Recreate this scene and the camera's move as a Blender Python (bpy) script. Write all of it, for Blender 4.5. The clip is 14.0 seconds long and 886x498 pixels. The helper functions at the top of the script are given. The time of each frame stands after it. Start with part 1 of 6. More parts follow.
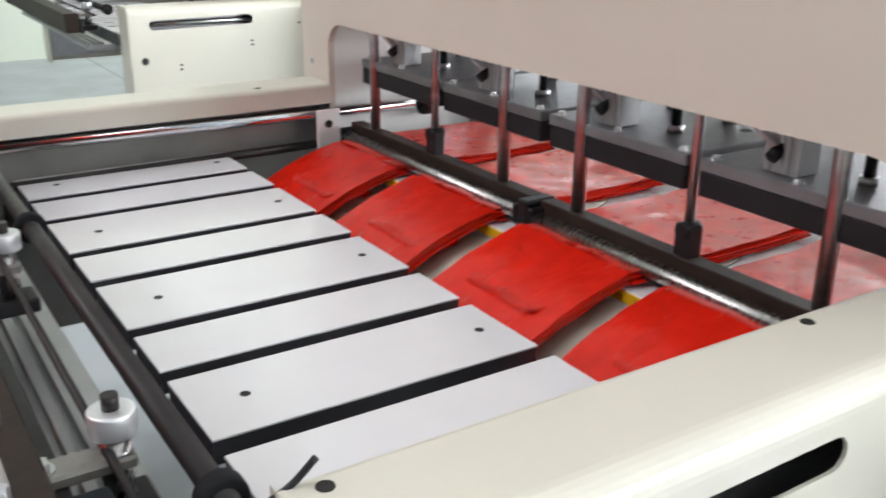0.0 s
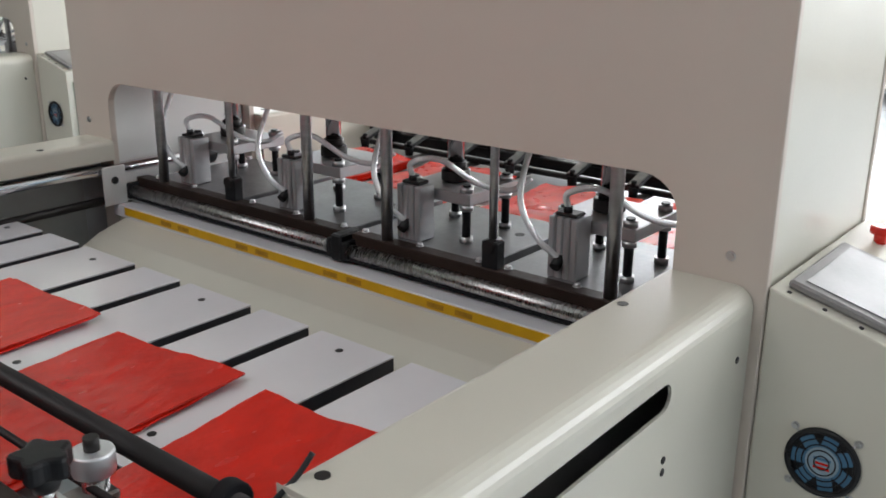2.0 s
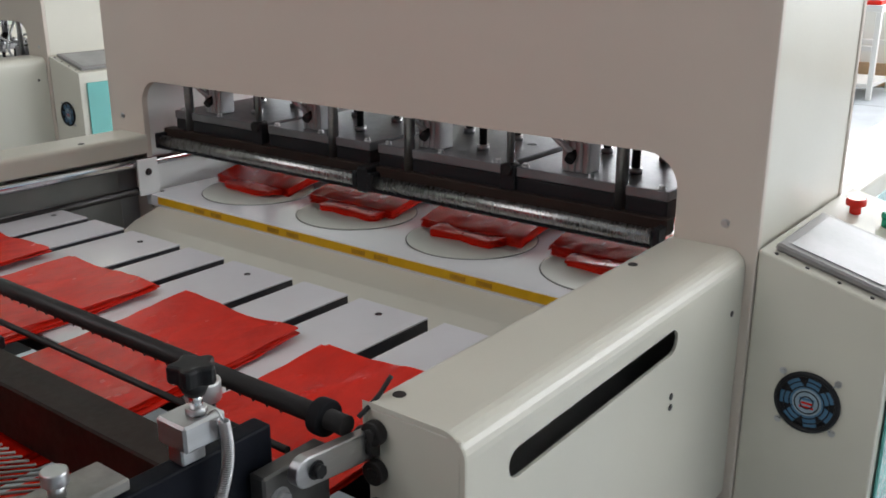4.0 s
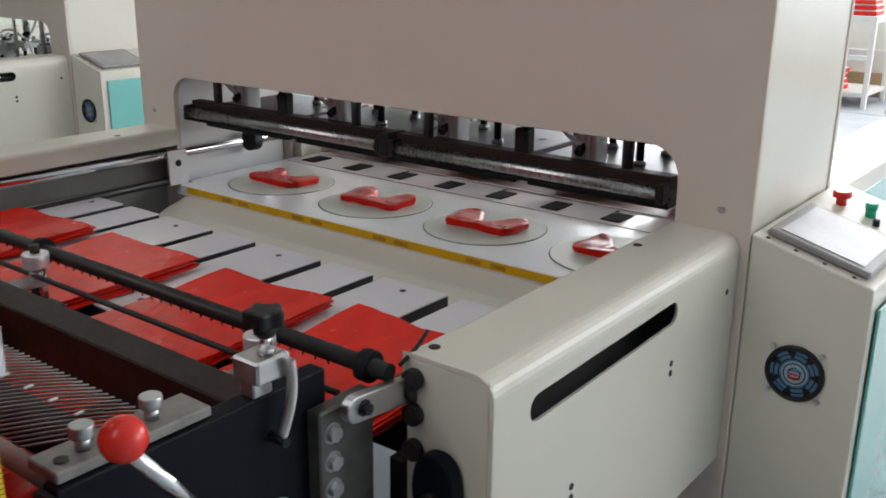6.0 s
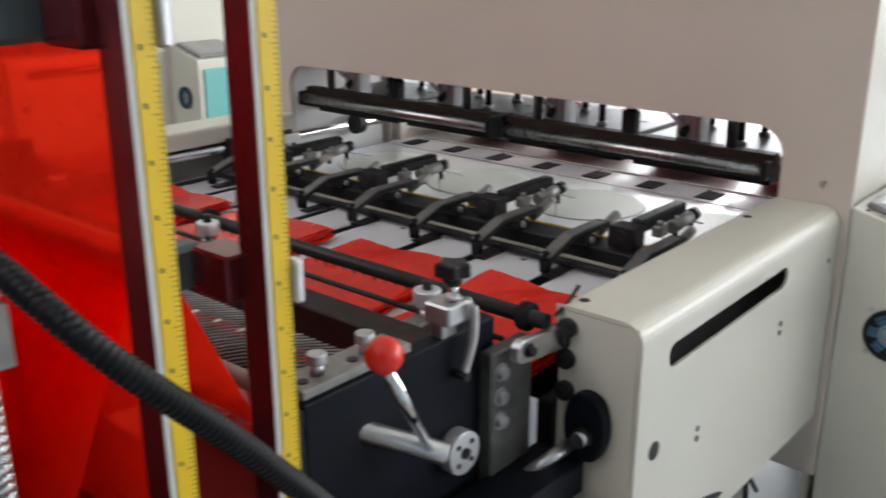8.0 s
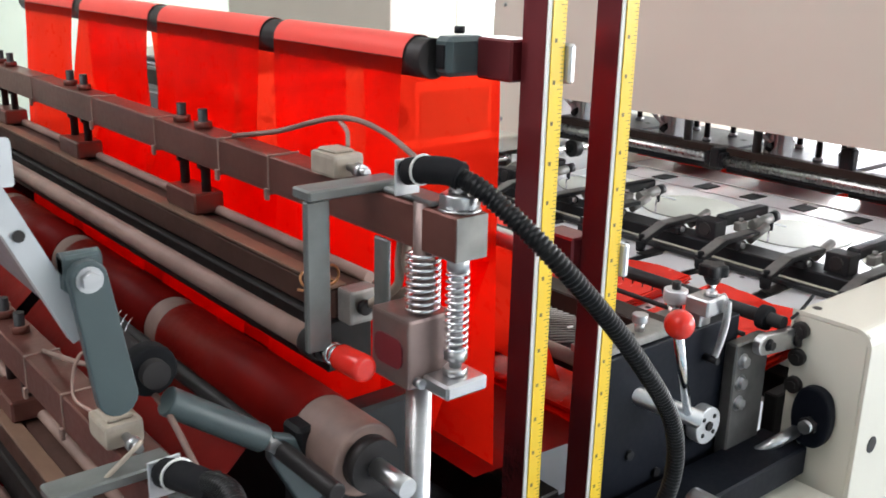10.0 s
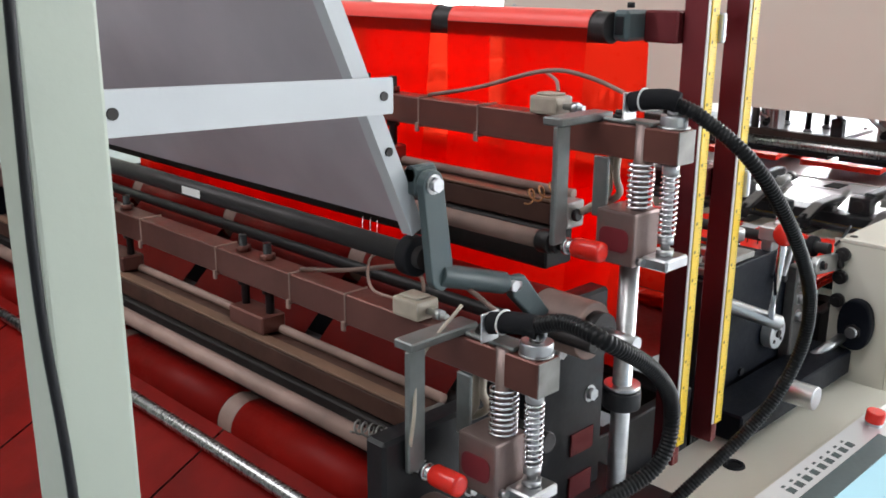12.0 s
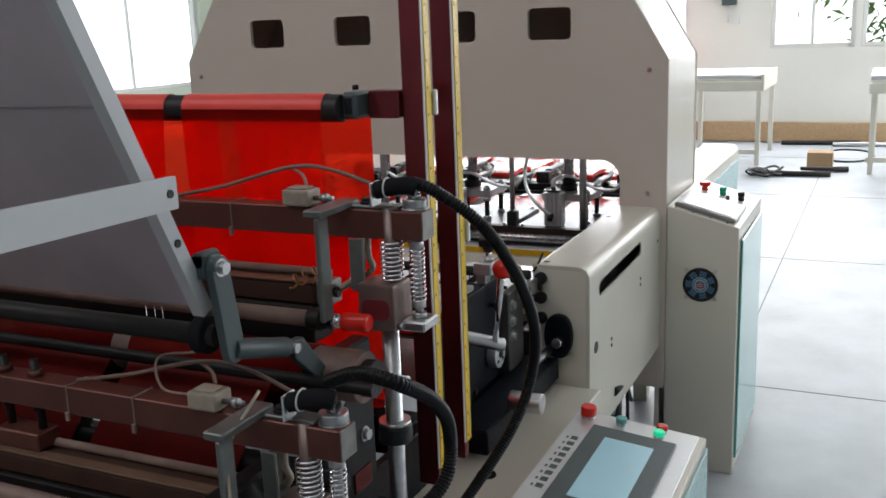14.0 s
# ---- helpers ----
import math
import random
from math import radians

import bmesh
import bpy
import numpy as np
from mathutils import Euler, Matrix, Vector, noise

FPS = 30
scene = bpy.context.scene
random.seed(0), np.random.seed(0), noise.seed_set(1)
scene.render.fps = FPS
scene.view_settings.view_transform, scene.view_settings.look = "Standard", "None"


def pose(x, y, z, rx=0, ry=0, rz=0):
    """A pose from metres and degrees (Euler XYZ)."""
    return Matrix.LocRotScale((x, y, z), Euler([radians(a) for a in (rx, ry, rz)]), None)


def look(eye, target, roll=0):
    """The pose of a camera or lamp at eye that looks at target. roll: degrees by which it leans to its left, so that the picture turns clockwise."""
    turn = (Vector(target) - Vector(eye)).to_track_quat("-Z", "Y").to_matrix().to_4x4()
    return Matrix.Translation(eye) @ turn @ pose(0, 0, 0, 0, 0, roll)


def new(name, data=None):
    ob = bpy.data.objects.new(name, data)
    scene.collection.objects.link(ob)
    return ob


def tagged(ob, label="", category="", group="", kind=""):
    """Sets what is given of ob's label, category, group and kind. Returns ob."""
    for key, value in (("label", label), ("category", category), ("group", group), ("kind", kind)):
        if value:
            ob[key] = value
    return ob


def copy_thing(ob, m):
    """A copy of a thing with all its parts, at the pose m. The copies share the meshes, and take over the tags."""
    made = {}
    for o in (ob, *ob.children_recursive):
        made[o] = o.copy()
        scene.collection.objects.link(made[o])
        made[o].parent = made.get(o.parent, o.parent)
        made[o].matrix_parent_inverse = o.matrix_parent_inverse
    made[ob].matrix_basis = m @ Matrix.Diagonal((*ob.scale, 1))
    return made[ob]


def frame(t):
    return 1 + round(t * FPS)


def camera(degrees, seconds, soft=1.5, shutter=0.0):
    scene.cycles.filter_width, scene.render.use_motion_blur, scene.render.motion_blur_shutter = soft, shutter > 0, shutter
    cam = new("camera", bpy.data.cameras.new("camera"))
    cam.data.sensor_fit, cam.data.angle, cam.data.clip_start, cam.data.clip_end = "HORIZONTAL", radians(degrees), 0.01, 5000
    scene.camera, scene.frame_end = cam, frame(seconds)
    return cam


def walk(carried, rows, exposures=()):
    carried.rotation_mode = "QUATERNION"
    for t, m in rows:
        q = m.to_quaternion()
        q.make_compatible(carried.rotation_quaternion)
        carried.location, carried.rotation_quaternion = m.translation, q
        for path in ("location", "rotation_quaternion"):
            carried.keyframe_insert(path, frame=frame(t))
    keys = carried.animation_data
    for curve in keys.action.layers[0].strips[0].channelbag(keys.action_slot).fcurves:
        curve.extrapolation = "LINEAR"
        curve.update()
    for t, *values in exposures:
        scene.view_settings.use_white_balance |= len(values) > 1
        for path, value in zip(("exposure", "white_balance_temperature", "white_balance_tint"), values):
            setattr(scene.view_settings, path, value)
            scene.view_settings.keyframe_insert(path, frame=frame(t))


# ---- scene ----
cam = camera(50.0, 14.0, 1.7, 0.4)
PATH = [
    (0, (-1.139, -0.489, 1.448), (-0.122, 1.086, 0.752), 0.5),
    (0.5, (-1.191, -0.513, 1.459), (0.035, 0.928, 0.811), 2.7),
    (1, (-1.293, -0.565, 1.47), (0.061, 0.769, 0.848), 2.4),
    (1.5, (-1.374, -0.556, 1.48), (0.022, 0.728, 0.846), 1.4),
    (2, (-1.446, -0.494, 1.505), (0.035, 0.699, 0.885), 0.4),
    (2.5, (-1.539, -0.473, 1.509), (-0.022, 0.667, 0.878), -0.2),
    (3, (-1.605, -0.488, 1.513), (-0.108, 0.676, 0.876), -0.8),
    (5.5, (-1.775, -0.638, 1.52), (-0.248, 0.509, 0.928), 1.2),
    (6, (-1.844, -0.629, 1.521), (-0.331, 0.531, 0.916), 0.7),
    (6.5, (-1.918, -0.614, 1.52), (-0.398, 0.525, 0.893), -0.6),
    (7, (-1.962, -0.619, 1.526), (-0.427, 0.503, 0.905), -0.6),
    (7.5, (-2.012, -0.611, 1.524), (-0.472, 0.507, 0.908), -0.1),
    (8, (-2.108, -0.62, 1.544), (-0.663, 0.612, 0.914), 0.0),
    (8.5, (-2.21, -0.657, 1.596), (-0.969, 0.785, 0.977), -1.5),
    (9, (-2.307, -0.722, 1.595), (-1.191, 0.82, 0.982), 1.0),
    (11.5, (-2.913, -0.674, 1.565), (-1.501, 0.643, 1.043), 1.8),
    (12, (-3.054, -0.694, 1.551), (-1.695, 0.667, 1.0), 0.4),
    (12.2, (-3.056, -0.69, 1.556), (-1.628, 0.589, 0.988), 0.1),
    (12.5, (-3.073, -0.681, 1.576), (-1.568, 0.505, 1.002), -0.8),
    (13, (-3.153, -0.661, 1.6), (-1.545, 0.41, 1.08), -2.0),
    (13.5, (-3.201, -0.663, 1.619), (-1.478, 0.233, 1.143), -2.6),
    (14, (-3.261, -0.676, 1.617), (-1.501, 0.155, 1.157), -2.2),
]
EXPOSURES = [(0, 0.68), (0.5, 0.42), (1, 0.2), (1.5, -0.04), (3, -0.28), (5.5, -0.3), (7.5, -0.28), (8, 0.0), (8.5, 0.5), (9, 0.72), (11.5, 0.82), (12, 0.65), (12.5, 0.85), (13, 0.45), (13.5, 0.05), (14, -0.58)]
walk(cam, [(t, look(eye, target, roll)) for t, eye, target, roll in PATH], EXPOSURES)

# ---- light ----
world = bpy.data.worlds.new("sky")
scene.world = world
world.use_nodes = True
sky = world.node_tree.nodes.new("ShaderNodeTexSky")
sky.sky_type, sky.sun_disc = "NISHITA", False
sky.sun_elevation, sky.sun_rotation = radians(42), radians(60)
world.node_tree.links.new(sky.outputs["Color"], world.node_tree.nodes["Background"].inputs["Color"])
world.node_tree.nodes["Background"].inputs["Strength"].default_value = 0.15


def window_light(name, m, wide, high, watts, colour=(0.95, 0.965, 1.0)):
    """An area lamp: skylight at a window's opening, or added fill from above."""
    lamp = bpy.data.lights.new(name, "AREA")
    lamp.shape, lamp.size, lamp.size_y, lamp.energy, lamp.color = "RECTANGLE", wide, high, watts, colour
    new(name, lamp).matrix_world = m


window_light("window_light_east", look((9.2, 1.2, 2.25), (0, 1.0, 0.9)), 8.4, 2.2, 660)
window_light("window_light_south", look((5.0, -6.2, 2.4), (3.5, 0, 0.6)), 8.0, 2.4, 420)
# unseen overhead lamp, added to brighten the press front
window_light("added_fill_light", look((-4.2, 1.7, 4.62), (0, 1.0, 1.3)), 5.0, 2.4, 112, (1.0, 0.975, 0.95))


# ---- materials ----
def material(name, colour, rough=0.5, metal=0.0, vary=0.12, scale=6.0, grain=90.0, bump=0.02, stretch=(1, 1, 1), coat=0.0, through_light=0.0, glow=0.0, spec=0.5, clear=0.0, relief=0.001):
    """A surface with cloudy colour variation, a fine grain in gloss and relief."""
    m = bpy.data.materials.new(name)
    m.use_nodes = True
    nt = m.node_tree
    bsdf = nt.nodes["Principled BSDF"]
    tc = nt.nodes.new("ShaderNodeTexCoord")
    mp = nt.nodes.new("ShaderNodeMapping")
    mp.inputs["Scale"].default_value = stretch
    nt.links.new(tc.outputs["Object"], mp.inputs["Vector"])
    n1 = nt.nodes.new("ShaderNodeTexNoise")
    n1.inputs["Scale"].default_value, n1.inputs["Detail"].default_value = scale, 5.0
    n2 = nt.nodes.new("ShaderNodeTexNoise")
    n2.inputs["Scale"].default_value, n2.inputs["Detail"].default_value = grain, 3.0
    for n in (n1, n2):
        nt.links.new(mp.outputs["Vector"], n.inputs["Vector"])
    info = nt.nodes.new("ShaderNodeObjectInfo")
    add = nt.nodes.new("ShaderNodeMath")
    add.operation = "MULTIPLY_ADD"
    nt.links.new(info.outputs["Random"], add.inputs[0])
    add.inputs[1].default_value = 0.25
    nt.links.new(n1.outputs["Fac"], add.inputs[2])
    ramp = nt.nodes.new("ShaderNodeMapRange")
    ramp.inputs["From Min"].default_value, ramp.inputs["From Max"].default_value = 0.3, 0.95
    ramp.inputs["To Min"].default_value, ramp.inputs["To Max"].default_value = 1 - vary, 1 + vary
    nt.links.new(add.outputs[0], ramp.inputs["Value"])
    mix = nt.nodes.new("ShaderNodeVectorMath")
    mix.operation = "SCALE"
    mix.inputs[0].default_value = colour
    nt.links.new(ramp.outputs[0], mix.inputs["Scale"])
    nt.links.new(mix.outputs[0], bsdf.inputs["Base Color"])
    rr = nt.nodes.new("ShaderNodeMapRange")
    rr.inputs["To Min"].default_value, rr.inputs["To Max"].default_value = max(rough - 0.1, 0.03), min(rough + 0.1, 1)
    nt.links.new(n2.outputs["Fac"], rr.inputs["Value"])
    nt.links.new(rr.outputs[0], bsdf.inputs["Roughness"])
    bsdf.inputs["Metallic"].default_value = metal
    bsdf.inputs["Specular IOR Level"].default_value = spec
    bsdf.inputs["Coat Weight"].default_value = coat
    bsdf.inputs["Coat Roughness"].default_value = 0.12
    if bump:
        b = nt.nodes.new("ShaderNodeBump")
        b.inputs["Strength"].default_value, b.inputs["Distance"].default_value = min(1.0, bump * 10), relief
        nt.links.new(n2.outputs["Fac"], b.inputs["Height"])
        nt.links.new(b.outputs[0], bsdf.inputs["Normal"])
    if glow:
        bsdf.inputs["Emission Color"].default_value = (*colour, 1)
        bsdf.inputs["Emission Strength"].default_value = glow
    if through_light:
        tr = nt.nodes.new("ShaderNodeBsdfTranslucent")
        nt.links.new(mix.outputs[0], tr.inputs["Color"])
        ms = nt.nodes.new("ShaderNodeMixShader")
        ms.inputs[0].default_value = through_light
        nt.links.new(bsdf.outputs[0], ms.inputs[1])
        nt.links.new(tr.outputs[0], ms.inputs[2])
        nt.links.new(ms.outputs[0], nt.nodes["Material Output"].inputs["Surface"])
        if clear:
            tp = nt.nodes.new("ShaderNodeBsdfTransparent")
            tp.inputs["Color"].default_value = (1.0, colour[1] * 2.2, colour[2] * 2.2, 1)
            mt = nt.nodes.new("ShaderNodeMixShader")
            mt.inputs[0].default_value = clear
            nt.links.new(ms.outputs[0], mt.inputs[1])
            nt.links.new(tp.outputs[0], mt.inputs[2])
            nt.links.new(mt.outputs[0], nt.nodes["Material Output"].inputs["Surface"])
    return m


CREAM = material("cream_paint", (0.64, 0.614, 0.532), 0.34, vary=0.05, scale=3, grain=160, bump=0.015, coat=0.25)
CREAM_DULL = material("cream_paint_dull", (0.63, 0.553, 0.485), 0.5, vary=0.05, scale=2, grain=160, bump=0.02)
TEAL = material("teal_paint", (0.14, 0.46, 0.43), 0.18, vary=0.06, coat=0.4)
WARM_GREY = material("warm_grey_steel", (0.25, 0.18, 0.165), 0.36, metal=0.6, vary=0.25, scale=16)
WORN_BLOCK = material("worn_block_steel", (0.15, 0.145, 0.14), 0.4, metal=0.6, vary=0.35, scale=25)
GREY_PANEL = material("grey_panel", (0.24, 0.23, 0.23), 0.35, vary=0.08)
BLADE = material("fan_blade", (0.07, 0.19, 0.33), 0.35)
FAN_LABEL = material("fan_label", (0.34, 0.46, 0.56), 0.35, vary=0.15, scale=60)
PALE_TEAL = material("pale_teal_paint", (0.40, 0.62, 0.62), 0.3, vary=0.05)
# mid grey with broad random tone
SKIRT_GREY = material("mottled_grey_paint", (0.27, 0.27, 0.25), 0.4, vary=0.3, scale=5)
SLAT_WHITE = material("white_laminate", (0.78, 0.77, 0.80), 0.18, vary=0.05, coat=0.5)
EDGE_DARK = material("dark_slat_edge", (0.03, 0.03, 0.036), 0.5)
STEEL = material("brushed_steel", (0.55, 0.55, 0.56), 0.33, metal=1.0, vary=0.15, grain=60, stretch=(1, 1, 12))
DULL_STEEL = material("dull_steel_plate", (0.36, 0.36, 0.37), 0.33, metal=0.6, vary=0.22, scale=9)
CHROME = material("chrome", (0.75, 0.75, 0.77), 0.12, metal=1.0, vary=0.06, bump=0)
DARK_STEEL = material("blackened_steel", (0.030, 0.027, 0.027), 0.42, metal=0.3, vary=0.35, scale=14, spec=0.25)
BLACK = material("black_plastic", (0.013, 0.013, 0.015), 0.42, vary=0.3, spec=0.3)
RUBBER = material("black_rubber", (0.014, 0.014, 0.016), 0.75, vary=0.3, spec=0.12)
NAVY = material("dark_blue_paint", (0.005, 0.0065, 0.011), 0.5, vary=0.3, scale=10, spec=0.12)
GREY_PAINT = material("grey_blue_paint", (0.06, 0.085, 0.09), 0.42, vary=0.2)
RED_FILM = material("red_film", (0.97, 0.022, 0.008), 0.3, vary=0.06, scale=12, grain=40, bump=0.05, through_light=0.78, clear=0.48)
RED_BAG = material("red_bag_film", (0.70, 0.014, 0.004), 0.24, vary=0.2, scale=9, grain=14, bump=0.09, spec=0.36, relief=0.006, stretch=(1, 2.2, 1))
PINK_BAG = material("crumpled_red_film", (0.74, 0.05, 0.035), 0.3, vary=0.25, scale=25, grain=30, bump=0.07, through_light=0.15)
RED_PLASTIC = material("red_plastic", (0.75, 0.025, 0.015), 0.2, vary=0.06)
GREEN_PLASTIC = material("green_plastic", (0.01, 0.42, 0.24), 0.25, vary=0.06)
YELLOW = material("yellow_tape", (0.64, 0.36, 0.008), 0.35, vary=0.16, scale=20)
YELLOW_RULE = material("yellow_rule", (0.80, 0.53, 0.015), 0.35, vary=0.05)
OXBLOOD = material("oxblood_steel", (0.20, 0.036, 0.042), 0.2, metal=0.65, vary=0.25)
ALU = material("aluminium", (0.72, 0.73, 0.75), 0.35, metal=0.6, vary=0.08, grain=70, stretch=(1, 1, 10))
# the film's red reflection is put into this steel's colour
RED_LIT_STEEL = material("red_lit_steel_bar", (0.155, 0.058, 0.045), 0.36, metal=0.5, vary=0.25, scale=12)
TAPE_BROWN = material("brown_heat_tape", (0.065, 0.032, 0.024), 0.55, vary=0.3, scale=20, spec=0.25)
BROWN_BEAM = material("brown_black_steel", (0.026, 0.016, 0.013), 0.5, vary=0.35, scale=12, spec=0.2)
SILICONE = material("pale_silicone", (0.27, 0.175, 0.145), 0.55, vary=0.5, scale=11)
DISC = material("pale_nylon", (0.64, 0.65, 0.58), 0.4, vary=0.06)
WHITE = material("white_plastic", (0.75, 0.75, 0.73), 0.4, vary=0.05)
CLEAR_TUBE = material("clear_hose", (0.90, 0.92, 0.94), 0.12, vary=0.03, bump=0)
CLEAR_TUBE.node_tree.nodes["Principled BSDF"].inputs["Transmission Weight"].default_value = 0.45
TUBE_STEEL = material("worn_steel_tube", (0.42, 0.41, 0.41), 0.27, metal=1.0, vary=0.2, grain=50, stretch=(1, 10, 1))
CAP_STEEL = material("soiled_alloy", (0.27, 0.26, 0.245), 0.5, metal=0.5, vary=0.35, scale=30)
TAPE_PRINT = material("faded_print", (0.40, 0.20, 0.010), 0.5, vary=0.3, scale=60)
PALE_INK = material("worn_ink", (0.16, 0.12, 0.02), 0.6)
SHEET = material("grey_acrylic", (0.46, 0.42, 0.45), 0.2, vary=0.38, scale=2.2, through_light=0.3)
SCREEN = material("touch_screen", (0.34, 0.58, 0.68), 0.2, vary=0.06, glow=0.25)
CONCRETE = material("pale_concrete", (0.39, 0.42, 0.45), 0.45, vary=0.24, scale=2.4, grain=30, bump=0.04)
PLASTER = material("white_plaster", (0.78, 0.77, 0.72), 0.8, vary=0.05, scale=1.5)
FRAME_WHITE = material("aged_white_paint", (0.50, 0.52, 0.54), 0.4, vary=0.08, scale=5)
FRAME_CREAM = material("aged_cream_paint", (0.43, 0.47, 0.40), 0.45, vary=0.08, scale=3)
UNSEEN_WALL_GREY = material("unseen_wall_grey", (0.30, 0.30, 0.28), 0.8, vary=0.08, scale=1.5)
PALE_GREEN = material("pale_green_plaster", (0.62, 0.68, 0.58), 0.8, vary=0.05, scale=1.5)
WOOD = material("raw_wood", (0.45, 0.30, 0.17), 0.6, vary=0.2, stretch=(1, 8, 8))
CARDBOARD = material("cardboard", (0.42, 0.28, 0.16), 0.8, vary=0.1)
LEAF = material("leaf_green", (0.10, 0.17, 0.05), 0.5, vary=0.3, through_light=0.6)


# ---- mesh helpers ----
def bm_box(x0, x1, y0, y1, z0, z1, bev=0.002, seg=1):
    bm = bmesh.new()
    bmesh.ops.create_cube(bm, size=1.0)
    for v in bm.verts:
        v.co = Vector(((x0 + x1) / 2 + v.co.x * (x1 - x0), (y0 + y1) / 2 + v.co.y * (y1 - y0), (z0 + z1) / 2 + v.co.z * (z1 - z0)))
    if bev:
        bmesh.ops.bevel(bm, geom=bm.edges[:], offset=bev, segments=seg, affect="EDGES", profile=0.6)
    return bm


def bm_cyl(p, q, r, seg=20, r2=None, bev=0.0):
    p, q = Vector(p), Vector(q)
    d = q - p
    bm = bmesh.new()
    bmesh.ops.create_cone(bm, cap_ends=True, segments=seg, radius1=r, radius2=r if r2 is None else r2, depth=d.length)
    if bev:
        rim = [e for e in bm.edges if abs(e.verts[0].co.z - e.verts[1].co.z) < 1e-6]
        bmesh.ops.bevel(bm, geom=rim, offset=bev, segments=2, affect="EDGES", profile=0.6)
    bmesh.ops.transform(bm, matrix=Matrix.Translation((p + q) / 2) @ d.to_track_quat("Z", "Y").to_matrix().to_4x4(), verts=bm.verts[:])
    for f in bm.faces:
        f.smooth = len(f.verts) == 4
    return bm


def bm_ball(c, r, squash=1.0):
    bm = bmesh.new()
    bmesh.ops.create_uvsphere(bm, u_segments=24, v_segments=14, radius=r)
    for v in bm.verts:
        v.co = Vector(c) + Vector((v.co.x, v.co.y, v.co.z * squash))
    for f in bm.faces:
        f.smooth = True
    return bm


def bm_tube(points, r, seg=10, closed_ends=True):
    """A round tube along a chain of points."""
    bm = bmesh.new()
    pts = [Vector(p) for p in points]
    rings, up = [], Vector((0.123, 0.31, 0.94)).normalized()
    for i, p in enumerate(pts):
        d = (pts[min(i + 1, len(pts) - 1)] - pts[max(i - 1, 0)]).normalized()
        side = d.cross(up)
        side = side.normalized() if side.length > 1e-4 else Vector((1, 0, 0))
        up = side.cross(d).normalized()
        rings.append([bm.verts.new(p + r * (math.cos(2 * math.pi * k / seg) * side + math.sin(2 * math.pi * k / seg) * up)) for k in range(seg)])
    for a, b in zip(rings, rings[1:]):
        for k in range(seg):
            bm.faces.new((a[k], a[(k + 1) % seg], b[(k + 1) % seg], b[k])).smooth = True
    if closed_ends:
        bm.faces.new(rings[0][::-1])
        bm.faces.new(rings[-1])
    return bm


def curve_points(knots, n=24):
    """A smooth chain of points through the knots."""
    k = [Vector(p) for p in knots]
    k = [2 * k[0] - k[1], *k, 2 * k[-1] - k[-2]]
    out = []
    for i in range(1, len(k) - 2):
        a, b, c, d = k[i - 1:i + 3]
        for j in range(n):
            t = j / n
            out.append(0.5 * (2 * b + (c - a) * t + (2 * a - 5 * b + 4 * c - d) * t * t + (3 * b - a - 3 * c + d) * t ** 3))
    return [*out, k[-2]]


def helix(p, q, r, turns, n=12):
    p, q = Vector(p), Vector(q)
    d = (q - p).normalized()
    a = d.orthogonal().normalized()
    b = d.cross(a)
    return [p + (q - p) * i / (turns * n) + r * (math.cos(2 * math.pi * i / n) * a + math.sin(2 * math.pi * i / n) * b) for i in range(turns * n + 1)]


def bm_prism(outline, lo, hi, axis="x", bev=0.0, seg=2):
    """An outline in a plane square to the axis, given thickness from lo to hi."""
    put = {"x": lambda a, b, c: (c, a, b), "y": lambda a, b, c: (a, c, b), "z": lambda a, b, c: (a, b, c)}[axis]
    bm = bmesh.new()
    bottom = bm.faces.new([bm.verts.new(put(a, b, lo)) for a, b in outline])
    made = bmesh.ops.extrude_face_region(bm, geom=[bottom])
    for v in (g for g in made["geom"] if isinstance(g, bmesh.types.BMVert)):
        v.co = v.co + Vector(put(0, 0, hi)) - Vector(put(0, 0, lo))
    bmesh.ops.recalc_face_normals(bm, faces=bm.faces[:])
    if bev:
        bmesh.ops.bevel(bm, geom=bm.edges[:], offset=bev, segments=seg, affect="EDGES", profile=0.5)
    return bm


def arc(cx, cy, r, a0, a1, n=6):
    return [(cx + r * math.cos(radians(a0 + (a1 - a0) * i / n)), cy + r * math.sin(radians(a0 + (a1 - a0) * i / n))) for i in range(n + 1)]


def round_rect(a0, a1, b0, b1, r, n=5):
    return arc(a1 - r, b1 - r, r, 0, 90, n) + arc(a0 + r, b1 - r, r, 90, 180, n) + arc(a0 + r, b0 + r, r, 180, 270, n) + arc(a1 - r, b0 + r, r, 270, 360, n)


def joined(*bms):
    out = bms[0]
    for b in bms[1:]:
        tmp = bpy.data.meshes.new("tmp")
        b.to_mesh(tmp)
        b.free()
        out.from_mesh(tmp)
        bpy.data.meshes.remove(tmp)
    return out


BASE = {}


def thing(name, base, label, category, group="", kind=""):
    ob = new(name)
    ob.empty_display_size = 0.05
    ob.location = base
    BASE[ob.name] = Vector(base)
    return tagged(ob, label, category, group, kind)


def part(name, bm, mat, parent, label="", m=None):
    """One mesh under a thing or a part; its shape is given in the world's metres."""
    base = BASE[parent.name]
    if m is not None:
        bmesh.ops.transform(bm, matrix=m, verts=bm.verts[:])
    bmesh.ops.translate(bm, vec=-base, verts=bm.verts[:])
    me = bpy.data.meshes.new(name)
    bm.to_mesh(me)
    bm.free()
    me.materials.append(mat)
    ob = new(name, me)
    ob.parent = parent
    BASE[ob.name] = base
    if label:
        ob["label"] = label
    return ob


